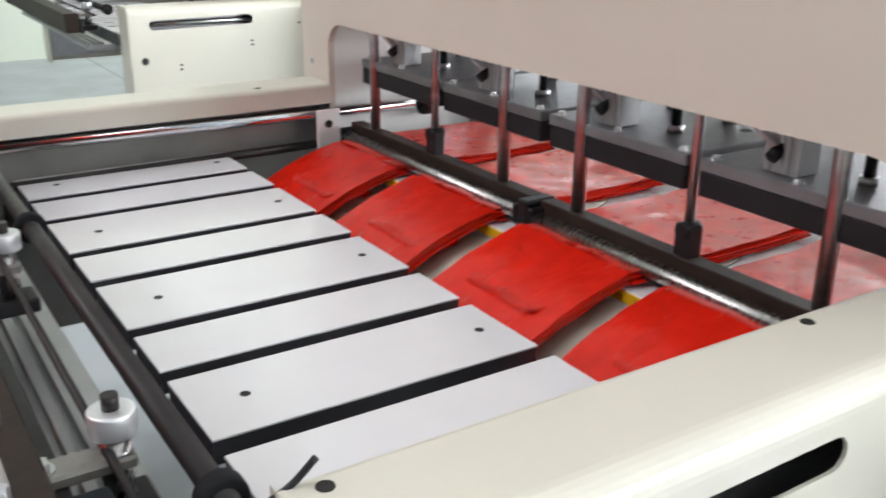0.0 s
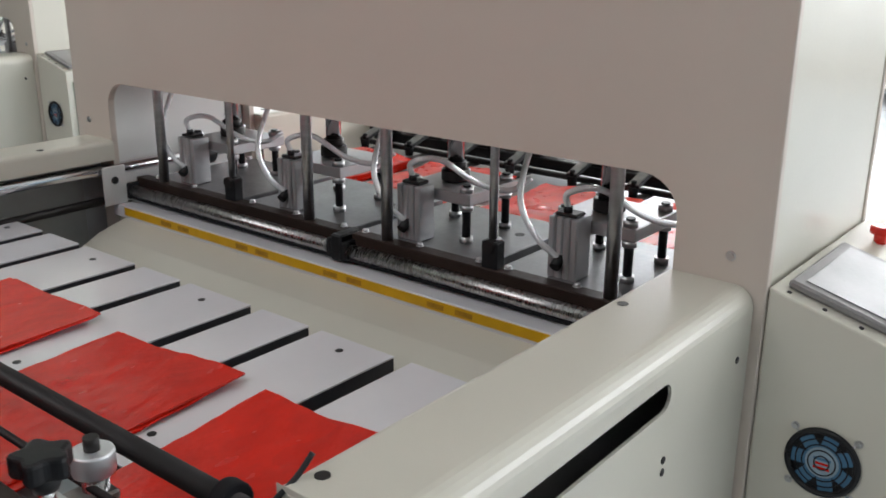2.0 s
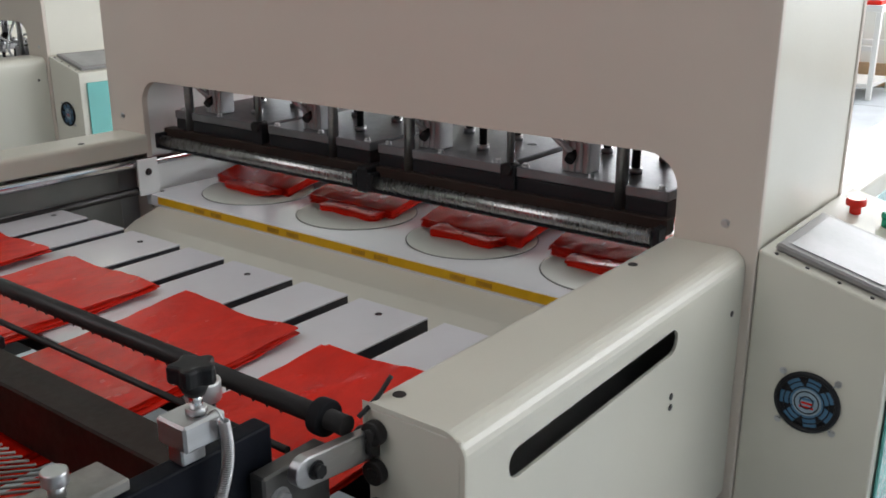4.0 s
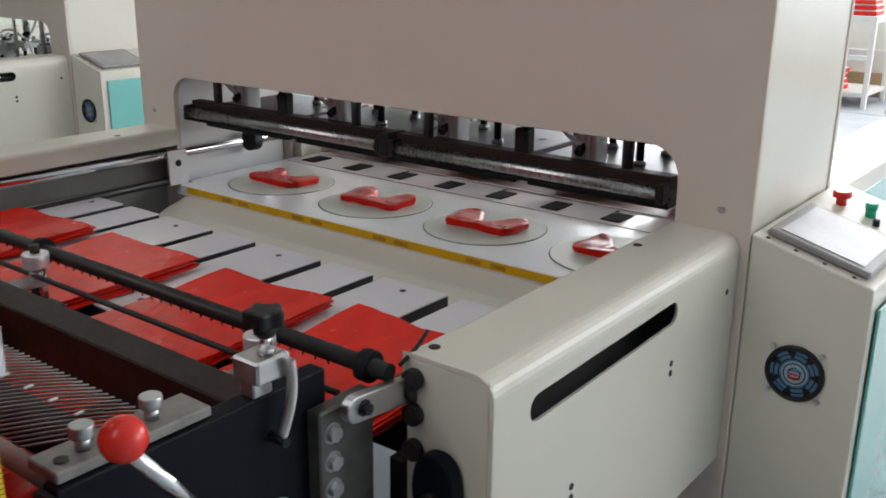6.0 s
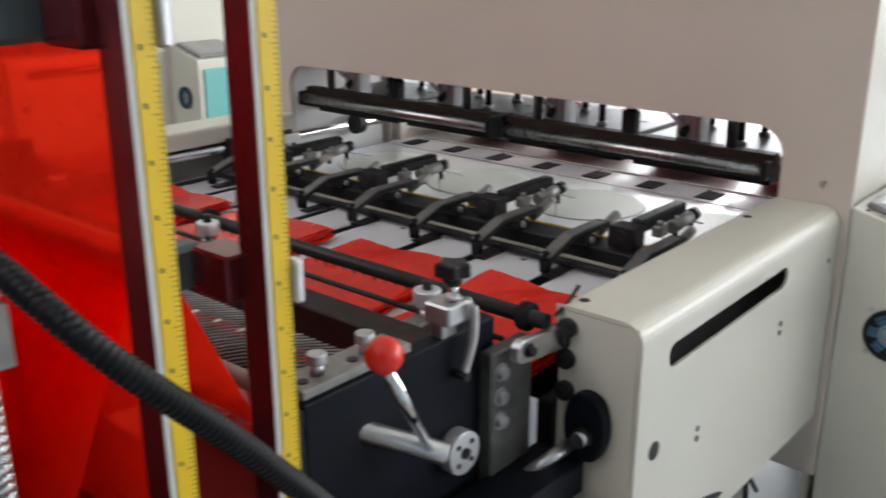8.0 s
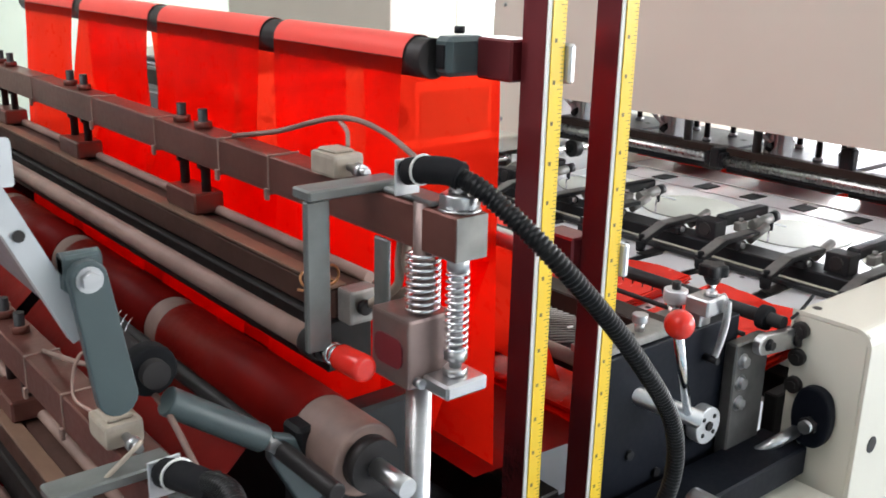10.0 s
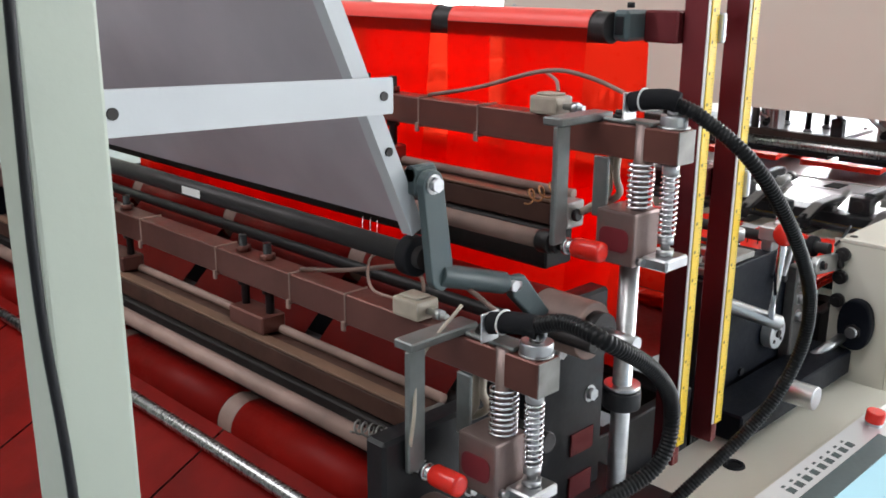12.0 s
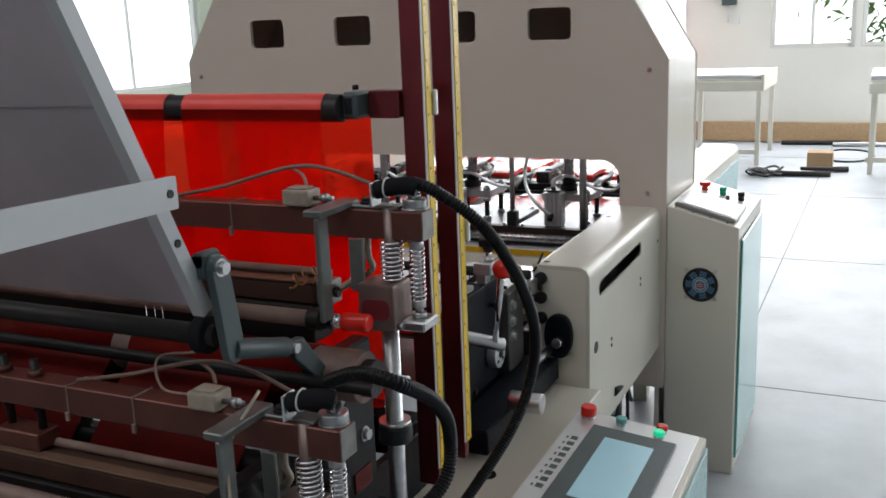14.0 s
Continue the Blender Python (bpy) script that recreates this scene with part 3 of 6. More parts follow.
def build_guide(side):
    def ym(y):
        return y if side == 1 else 2.02 - y
    g = thing("guide_shaft", (-0.1, ym(0.15), 0.9), "chrome guide shaft in white side plates", "guide shaft", "guide shafts of the gripper")
    part("shaft", bm_cyl((-0.86, ym(0.155), 0.895), (0.95, ym(0.155), 0.875), 0.016), CHROME, g)
    part("side_plate", bm_box(0.022, 0.508, *sorted((ym(0.10), ym(0.108))), 0.45, 1.16, 0.002), WHITE, g, "white painted inner side plate")
    part("side_plate", bm_box(-0.05, 0.021, *sorted((ym(0.178), ym(0.185))), 0.79, 0.90, 0.002), WHITE, g)
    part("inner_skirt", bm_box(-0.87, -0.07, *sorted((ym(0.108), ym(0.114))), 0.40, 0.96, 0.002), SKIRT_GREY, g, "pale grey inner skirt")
    part("lower_rail", bm_cyl((-0.87, ym(0.17), 0.80), (0.0, ym(0.17), 0.805), 0.012, 14), DARK_STEEL, g)
    part("shaft_collar", bm_cyl((0.30, ym(0.155), 0.882), (0.34, ym(0.155), 0.881), 0.036, 24, bev=0.004), BLACK, g)
    part("plate_screw", bm_bolt((-0.015, ym(0.186), 0.86), (0, -side * -1, 0), 0.008, 0.005), DARK_STEEL, g)
    return g


for s_ in (1, -1):
    build_guide(s_)

# the press in the next row has the same bar and heads, standing low
for ob in (TABLE, CLAMP, *DIES):
    copy_thing(ob, Matrix.Translation(ob.location + NEXT))


# ---- bags ----
LANES = (0.413, 0.81, 1.232, 1.64)
BAG_LONG, BAG_WIDE = 0.78, 0.318


def bm_bag(seed, thick=0.003, rough=0.007, long=BAG_LONG, wide=BAG_WIDE):
    """A flat film bag with creases and a slightly lifted edge; its head at x = 0, its tail at -long."""
    rnd = random.Random(seed)
    bm = bmesh.new()
    nx, ny = 44, 20
    off = Vector((rnd.uniform(-9, 9), rnd.uniform(-9, 9), rnd.uniform(-9, 9)))
    rows = ([], [])
    for i in range(nx + 1):
        for layer in (0, 1):
            row = []
            for j in range(ny + 1):
                u, v = i / nx, j / ny
                x, y = -long * (1 - u), wide * (v - 0.5)
                edge = 0.0025 * noise.noise(Vector((x * 30, y * 30, 0)) + off)
                k = noise.noise(Vector((x * 5 + y * 9, y * 4, 0)) + off) + 0.5 * noise.noise(Vector((x * 14, y * 24 + x * 16, 3)) + off) + 0.9 * (abs(noise.noise(Vector((x * 9 - y * 5, y * 7, 8)) + off)) - 0.3)
                lift = 1.9 * rough * max(0.0, u - 0.75) * 4 * (0.4 + noise.noise(Vector((y * 6, 7, 1)) + off))
                z = rough * (0.45 * k + 0.4) + max(lift, 0) + (thick if layer else 0)
                row.append(bm.verts.new((x + edge, y + edge, z)))
            rows[layer].append(row)
    lo, hi = rows
    for i in range(nx):
        for j in range(ny):
            bm.faces.new((hi[i][j], hi[i + 1][j], hi[i + 1][j + 1], hi[i][j + 1])).smooth = True
            bm.faces.new((lo[i][j], lo[i][j + 1], lo[i + 1][j + 1], lo[i + 1][j])).smooth = True
    for i in range(nx):
        bm.faces.new((lo[i][0], lo[i + 1][0], hi[i + 1][0], hi[i][0]))
        bm.faces.new((lo[i][ny], hi[i][ny], hi[i + 1][ny], lo[i + 1][ny]))
    for j in range(ny):
        bm.faces.new((lo[0][j], hi[0][j], hi[0][j + 1], lo[0][j + 1]))
        bm.faces.new((lo[nx][j], lo[nx][j + 1], hi[nx][j + 1], hi[nx][j]))
    bm.normal_update()
    for e in bm.edges:
        if len(e.link_faces) == 2 and e.calc_face_angle(0) > 0.7:
            e.smooth = False
    return bm


BAG_MESHES = []
for i in range(5):
    me = bpy.data.meshes.new("bag")
    b = bm_bag(40 + i)
    b.to_mesh(me)
    b.free()
    me.materials.append(RED_BAG)
    BAG_MESHES.append(me)

LAYERS = 8
fresh_bags = []
rnd = random.Random(5)
for layer in range(LAYERS):
    for lane, y in enumerate(LANES):
        ob = new("bag", BAG_MESHES[(layer * 2 + lane) % 5])
        tagged(ob, "thin red plastic bag lying flat in a pile", "bag", "red bags piled on the slats")
        fresh_bags.append((ob, layer, y + rnd.uniform(-0.006, 0.006), rnd.uniform(-0.013, 0.013), rnd.uniform(-2.0, 2.0) + (1.5, 2.5, -1.0, 1.0)[lane]))

piles, tails = [], []
for lane, y in enumerate(LANES):
    pile = thing("bag_pile", (0.50, y, 0.795), "pile of crumpled shiny red plastic bags", "bag pile", "bag piles in the press")
    for k in range(7):
        part("bag", bm_bag(70 + lane * 9 + k, 0.002, 0.012 if k > 4 else 0.006, 0.50), PINK_BAG if k == 6 else RED_BAG, pile,
             m=Matrix.Translation((0.50 + rnd.uniform(-0.006, 0.006), y + rnd.uniform(-0.006, 0.006), 0.793 + 0.0035 * k)) @ Matrix.Rotation(radians(rnd.uniform(-1.2, 1.2)), 4, "Z"))
    # the tail of the pile, which hangs into the chute until it is drawn in
    bm = bmesh.new()
    for k in range(5):
        layer = bm_bag(140 + lane * 9 + k, 0.004, 0.004, 0.28)
        bmesh.ops.transform(layer, matrix=Matrix.Translation((rnd.uniform(-0.004, 0.004), rnd.uniform(-0.004, 0.004), 0.0045 * k)), verts=layer.verts[:])
        bm = joined(bm, layer)
    for v in bm.verts:
        v.co.z -= 0.75 * v.co.x ** 2
    me = bpy.data.meshes.new("bag_tail")
    bm.to_mesh(me)
    bm.free()
    me.materials.append(RED_BAG)
    tail = new("bag_tail", me)
    tail.parent = pile
    tails.append(tail)
    piles.append(pile)


def build_scrap(y, seed):
    """A punched-out stack of film in the shape of a handle opening."""
    scrap = thing("punched_scrap", (0.215, y, 0.795), "small stack of punched-out red film with two lobes", "scrap", "punched scraps on the anvils")
    outline = arc(-0.03, -0.085, 0.022, 180, 270, 4) + arc(0.05, -0.075, 0.030, -90, 60, 7) + arc(0.010, 0.0, 0.016, 250, 110, 5) + arc(0.05, 0.075, 0.030, -60, 90, 7) + arc(-0.03, 0.085, 0.022, 90, 180, 4)
    r = random.Random(seed)
    for k in range(7):
        bm = bm_prism([(0.215 + a + r.uniform(-0.0025, 0.0025), y + b + r.uniform(-0.0025, 0.0025)) for a, b in outline], 0.7938 + 0.0024 * k, 0.7955 + 0.0024 * k, "z")
        bmesh.ops.triangulate(bm, faces=bm.faces[:])
        bmesh.ops.subdivide_edges(bm, edges=bm.edges[:], cuts=3, use_grid_fill=True)
        for v in bm.verts:
            v.co.z += max(-0.0012, 0.010 * noise.noise(Vector((v.co.x * 20, v.co.y * 26, k * 0.12 + seed))) + 0.0035 * noise.noise(Vector((v.co.x * 75, v.co.y * 60, k + seed))))
        for face in bm.faces:
            face.smooth = abs(face.normal.z) > 0.5
        part("film_piece", bm, PINK_BAG if k > 5 else RED_BAG, scrap)
    return scrap


SCRAPS = [build_scrap(y, 11 + i) for i, y in enumerate((0.40, 0.805, 1.205, 1.61))]


# ---- gripper carriage ----
def build_gripper():
    """The carriage that draws the piles into the press; built drawn out over the slats."""
    g = thing("gripper_carriage", (-0.30, 1.02, 0.84), "black gripper carriage with eight clamping arms on a cross beam", "gripper")
    part("cross_beam", bm_box(-0.285, -0.20, 0.21, 1.83, 0.818, 0.852, 0.003), BLACK, g)
    part("front_beam", bm_box(-0.345, -0.325, 0.21, 1.83, 0.812, 0.828, 0.003), BLACK, g)
    for y in (0.185, 1.835):
        part("slide_block", bm_box(-0.29, -0.18, y - 0.03, y + 0.03, 0.85, 0.925, 0.004), BLACK, g)
    for c in LANES:
        for y in (c - 0.10, c + 0.10):
            arm = part("arm", bm_prism([(-0.43, 0.846), (-0.43, 0.856), (-0.335, 0.888), (-0.18, 0.888), (-0.18, 0.876), (-0.332, 0.876)], y - 0.019, y + 0.019, "y", 0.002), BLACK, g)
            part("arm_strip", bm_prism([(-0.428, 0.8572), (-0.428, 0.8592), (-0.336, 0.8902), (-0.20, 0.8902), (-0.20, 0.8884), (-0.3355, 0.8884)], y - 0.015, y + 0.015, "y"), ARM_STRIP, arm, "worn bright top of the arm")
            part("knuckle", bm_box(-0.300, -0.255, y - 0.028, y + 0.028, 0.853, 0.8755, 0.004), BLACK, arm)
            part("pivot", bm_cyl((-0.278, y - 0.033, 0.866), (-0.278, y + 0.033, 0.866), 0.008), STEEL, arm)
            part("grip_pad", joined(bm_cyl((-0.424, y, 0.822), (-0.424, y, 0.850), 0.013, 18, 0.016), bm_cyl((-0.424, y, 0.850), (-0.424, y, 0.868), 0.008, 12)), RUBBER, arm, "black rubber grip pad")
            part("jaw", bm_box(-0.42, -0.33, y - 0.018, y + 0.018, 0.806, 0.8115, 0.002), DARK_STEEL, arm)
            part("clamp_cylinder", bm_cyl((-0.20, y, 0.862), (-0.12, y, 0.888), 0.012), CAP_STEEL, arm, "soiled alloy clamp cylinder")
        rail = part("air_arm", joined(bm_box(-0.20, 0.02, c - 0.018, c + 0.018, 0.880, 0.912, 0.005)), BLACK, g)
        part("air_cylinder", bm_cyl((-0.08, c - 0.03, 0.87), (0.01, c - 0.03, 0.878), 0.016), CAP_STEEL, rail)
        part("end_cap", bm_cyl((0.01, c - 0.03, 0.878), (0.04, c - 0.03, 0.881), 0.017), BLACK, rail)
        for fx in (0.02, -0.06):
            part("fitting", bm_cyl((fx, c - 0.03, 0.864), (fx, c - 0.03, 0.839), 0.007), BLACK, rail)
        part("motor_block", bm_box(-0.262, -0.205, c - 0.026, c + 0.040, 0.8525, 0.906, 0.005, 2), BLACK, rail)
        part("motor_face", bm_cyl((-0.266, c + 0.007, 0.880), (-0.2615, c + 0.007, 0.880), 0.019, 22, bev=0.002), DARK_STEEL, rail)
        part("valve", joined(bm_box(-0.165, -0.125, c - 0.045, c - 0.02, 0.866, 0.892, 0.003), bm_cyl((-0.145, c - 0.032, 0.892), (-0.145, c - 0.032, 0.902), 0.007, 12)), CAP_STEEL, rail, "small alloy valve")
        part("nozzle", bm_cyl((0.012, c - 0.03, 0.803), (0.012, c - 0.03, 0.864), 0.0028, 8), CHROME, rail)
        part("air_line", bm_tube(curve_points([(-0.05, c - 0.03, 0.89), (0.02, c + 0.06, 0.88), (0.10, c + 0.10, 0.84), (0.16, c, 0.82)], 8), 0.003, 6), CLEAR_TUBE, rail)
    return g


ARM_STRIP = material("worn_arm_steel", (0.16, 0.157, 0.155), 0.42, metal=0.5, vary=0.3, scale=30)
GRIPPER = build_gripper()


# ---- delivery roller and cutter frame ----
def build_roller_unit():
    u = thing("delivery_roller", (-0.95, 1.0, 0.95), "dark steel roller with black end collars, thin rod and brown beam", "roller")
    tube = part("tube", bm_cyl((-0.916, 0.175, 0.9475), (-0.916, 1.86, 0.9475), 0.0135, 28), DARK_STEEL, u)
    for y in (0.205, 1.06, 1.82):
        part("collar", bm_cyl((-0.916, y, 0.9475), (-0.916, y + 0.020, 0.9475), 0.0245, 28, bev=0.003), RUBBER, tube)
    for i in range(56):
        y = 0.30 + i * 0.027
        part("pin", bm_cyl((-0.913, y, 0.936), (-0.909, y + 0.002, 0.923), 0.0016, 6), BLACK, tube)
    part("thin_rod", bm_cyl((-0.975, 0.22, 0.925), (-0.975, 1.85, 0.925), 0.005, 14), DARK_STEEL, u)
    part("guide_channel", bm_box(-1.014, -0.90, 0.25, 1.85, 0.765, 0.785, 0.002), DULL_STEEL, u, "pale steel guide channel")
    for x in (-1.0, -0.972, -0.945):
        part("guide_bar", bm_box(x - 0.008, x + 0.008, 0.25, 1.85, 0.7855, 0.797, 0.002), DULL_STEEL, u)
    part("beam", bm_box(-1.10, -1.035, 0.26, 1.84, 0.845, 0.932, 0.003), BROWN_BEAM, u, "dark brown steel beam")
    part("knife_bar", bm_box(-1.033, -1.016, 0.26, 1.84, 0.84, 0.905, 0.002), DARK_STEEL, u)
    for y in (0.39, 1.01, 1.63):
        clamp = part("clamp", bm_cyl((-0.965, y, 0.938), (-0.965, y, 0.966), 0.0245, 28, bev=0.003), ALU, u, "knurled alloy clamp knob")
        part("clamp_neck", bm_cyl((-0.965, y, 0.86), (-0.965, y, 0.938), 0.0155, 20), TUBE_STEEL, clamp)
        part("clamp_foot", bm_box(-1.012, -0.93, y - 0.03, y + 0.03, 0.838, 0.862, 0.003), BLACK, clamp)
        side = part("clamp_block", bm_box(-1.082, -0.948, y - 0.022, y + 0.02, 0.934 - 0.03, 0.918, 0.003), CAP_STEEL, clamp)
        part("slot", bm_box(-1.078, -1.058, y - 0.006, y + 0.006, 0.9175, 0.9188, 0), BLACK, clamp)
        part("block_bolt", bm_bolt((-1.04, y, 0.918), (0, 0, 1), 0.012, 0.010), STEEL, clamp)
        part("clamp_bolt", bm_cyl((-0.965, y, 0.966), (-0.965, y, 0.982), 0.009, 12), DARK_STEEL, clamp)
    return u


def build_side_frame():
    """The dark side plate of the cutter on the operator's side, with its lever, star knob and arm."""
    f = thing("cutter_side_frame", (-1.2, 0.23, 0), "dark steel side plate with red ball lever and star knob", "machine frame")
    plate = bm_prism([(-1.40, 0.30), (-1.40, 0.975), (-1.003, 0.975), (-1.003, 0.30)], 0.215, 0.245, "y", 0.003)
    part("plate", plate, NAVY, f)
    part("end_face", bm_box(-1.412, -1.4005, 0.215, 0.245, 0.30, 0.97, 0.002), BLACK, f)
    cap = part("cap_strip", bm_box(-1.395, -1.19, 0.222, 0.28, 0.976, 0.99, 0.002), CAP_STEEL, f, "soiled alloy cap strip")
    for x in (-1.345, -1.255):
        part("thumb_nut", joined(bm_cyl((x, 0.25, 0.99), (x, 0.25, 1.005), 0.009, 16), bm_cyl((x, 0.25, 1.005), (x, 0.25, 1.02), 0.014, 20, bev=0.002)), STEEL, cap)
        part("cap_screw", bm_cyl((x - 0.03, 0.245, 0.989), (x - 0.03, 0.245, 0.992), 0.008, 16), BLACK, cap)
    # star knob on its sliding block
    block = part("knob_block", bm_box(-1.138, -1.082, 0.196, 0.245, 1.000, 1.032, 0.003), STEEL, f)
    part("guide", bm_box(-1.130, -1.098, 0.2145, 0.240, 0.9755, 0.9995, 0.002), STEEL, block)
    part("stem", bm_cyl((-1.106, 0.215, 1.032), (-1.106, 0.215, 1.062), 0.0075, 16), CHROME, block)
    part("stem_nut", bm_cyl((-1.106, 0.215, 1.0325), (-1.106, 0.215, 1.04), 0.012, 6), STEEL, block)
    ring = []
    for k in range(40):
        a = 2 * math.pi * k / 40
        r = 0.0235 + 0.0040 * math.cos(5 * a)
        ring.append((-1.106 + r * math.cos(a), 0.215 + r * math.sin(a)))
    part("star_knob", bm_prism(ring, 1.070, 1.092, "z", 0.004), BLACK, block, "black plastic star knob")
    part("knob_neck", bm_cyl((-1.106, 0.215, 1.055), (-1.106, 0.215, 1.072), 0.011, 20, 0.019), BLACK, block)
    spring = [p + Vector((0.010 * math.sin(math.pi * i / 320), 0, 0)) for i, p in enumerate(helix((-1.094, 0.186, 1.028), (-1.104, 0.194, 0.922), 0.0062, 40, 8))]
    part("spring", bm_tube(spring, 0.0011, 5), STEEL, f, "steel tension spring")
    part("spring_hook", bm_tube(curve_points([(-1.094, 0.186, 1.028), (-1.098, 0.192, 1.040), (-1.104, 0.20, 1.034)], 6), 0.0012, 6), STEEL, f)
    part("spring_pin", bm_cyl((-1.104, 0.186, 0.914), (-1.104, 0.216, 0.914), 0.007, 14), BLACK, f)
    # bolted block and polished arm that carries the roller
    bb = part("bolted_block", bm_box(-1.043, -0.935, 0.188, 0.2145, 0.70, 0.928, 0.003), WORN_BLOCK, f)
    for z in (0.892, 0.849, 0.807):
        part("bolt", bm_bolt((-1.02, 0.188, z), (0, -1, 0), 0.0115, 0.010), STEEL, bb)
    arm = bm_prism(arc(-1.0, 0.928, 0.020, 90, 270, 6) + arc(-0.884, 0.915, 0.020, -90, 90, 6), 0.158, 0.174, "y", 0.002)
    arm_ob = part("arm", arm, STEEL, f, "polished steel arm")
    part("arm_bolt", bm_bolt((-0.988, 0.158, 0.927), (0, -1, 0), 0.009, 0.010), BLACK, arm_ob)
    part("arm_boss", bm_cyl((-0.886, 0.150, 0.916), (-0.886, 0.185, 0.916), 0.017, 24, bev=0.003), DARK_STEEL, arm_ob)
    part("clip", bm_tube(curve_points([(-0.90, 0.17, 0.955), (-0.87, 0.165, 0.972), (-0.848, 0.16, 0.995)], 6), 0.0035, 8), BLACK, arm_ob)
    part("bracket_plate", bm_box(-0.985, -0.93, 0.20, 0.2145, 0.60, 0.699, 0.003), DARK_STEEL, f)
    # red ball lever
    lever = part("lever_shaft", bm_cyl((-1.31, 0.245, 0.90), (-1.21, 0.14, 0.85), 0.0165, 24, bev=0.002), STEEL, f)
    part("lever_rod", bm_cyl((-1.225, 0.155, 0.857), (-1.412, 0.06, 1.085), 0.0075, 16), CHROME, lever)
    part("ball", bm_ball((-1.417, 0.055, 1.10), 0.0222), RED_PLASTIC, lever, "glossy red ball")
    disk = part("flange", bm_cyl((-1.105, 0.19, 0.785), (-1.105, 0.2149, 0.785), 0.036, 36, bev=0.002), ALU, f, "round alloy flange")
    for k in range(4):
        a = radians(45 + 90 * k)
        part("flange_screw", bm_cyl((-1.105 + 0.022 * math.cos(a), 0.1885, 0.785 + 0.022 * math.sin(a)), (-1.105 + 0.022 * math.cos(a), 0.1905, 0.785 + 0.022 * math.sin(a)), 0.0045, 12), BLACK, disk)
    part("flange_hub", bm_cyl((-1.105, 0.186, 0.785), (-1.105, 0.19, 0.785), 0.009, 16), DARK_STEEL, disk)
    for x, z in ((-1.30, 0.78), (-1.22, 0.72), (-1.33, 0.66)):
        part("socket_screw", bm_cyl((x, 0.209, z), (x, 0.2155, z), 0.009, 14), BLACK, f)
    part("shaft_end", joined(bm_cyl((-0.995, 0.16, 0.70), (-0.90, 0.12, 0.745), 0.012, 18)), STEEL, f)
    part("foot_beam", bm_box(-1.42, -0.90, 0.10, 0.20, 0.655, 0.715, 0.004), NAVY, f, "dark painted cross beam")
    part("foot_tube", bm_cyl((-1.27, 0.02, 0.735), (-1.27, 0.10, 0.735), 0.025, 24, bev=0.003), STEEL, f)
    return f


def build_end_bearing():
    b = thing("flange_bearing", (-0.89, 0.1, 0.76), "black cast flange bearing bolted to the rail's end", "bearing")
    out = [(0.10 + 0.040 * math.cos(a) * (1 + 0.25 * abs(math.sin(a)) ** 3), 0.778 + 0.062 * math.sin(a)) for a in np.linspace(0, 2 * math.pi, 28)[:-1]]
    part("housing", bm_prism(out, -0.912, -0.8865, "x", 0.005), NAVY, b)
    part("shaft", bm_cyl((-0.932, 0.098, 0.765), (-0.911, 0.098, 0.765), 0.013, 20), STEEL, b)
    part("nut", bm_cyl((-0.922, 0.098, 0.765), (-0.9125, 0.098, 0.765), 0.018, 6), DARK_STEEL, b)
    return b


build_side_frame()
ROLLER = build_roller_unit()
build_end_bearing()
copy_thing(ROLLER, Matrix.Translation(ROLLER.location + NEXT))
for z in (0.935, 0.88, 0.823):
    solid("end_bolt", joined(bm_cyl((-0.8985, 0.152, z), (-0.8855, 0.152, z), 0.017, 24, bev=0.002), bm_cyl((-0.902, 0.152, z), (-0.897, 0.152, z), 0.009, 6)), DARK_STEEL, "dark steel bolt with a washer in the rail's end", "bolt", "", "bolts in the rail's end")
for z in (0.70, 0.66):
    solid("end_plug", bm_cyl((-0.8895, 0.14, z), (-0.8855, 0.14, z), 0.012, 18, bev=0.001), BLACK, "black plastic plug in the rail's end", "plug", "", "plugs in the rail's end")


def build_cord_roller():
    r = thing("cord_roller", (-1.27, 1.0, 0.93), "steel roller under closely set pale diagonal rods", "roller")
    part("core", bm_cyl((-1.27, 0.29, 0.905), (-1.27, 1.84, 0.905), 0.032, 24), DARK_STEEL, r)
    for k in range(92):
        y = 0.40 + k * 0.01525
        part("cord", bm_tube([(-1.345 + 0.153 * f_, y - 0.112 * f_, 0.938 + 0.004 * math.sin(math.pi * f_)) for f_ in (0, 0.33, 0.66, 1)], 0.0018, 6), CAP_STEEL, r)
        if k % 4 == 1:
            part("clip", bm_box(-1.262, -1.248, y - 0.071, y - 0.065, 0.9435, 0.9465, 0.001), WHITE, r)
    part("guard_tube", bm_cyl((-1.375, 0.26, 0.955), (-1.375, 1.84, 0.955), 0.013, 18), SILICONE, r)
    return r


build_cord_roller()


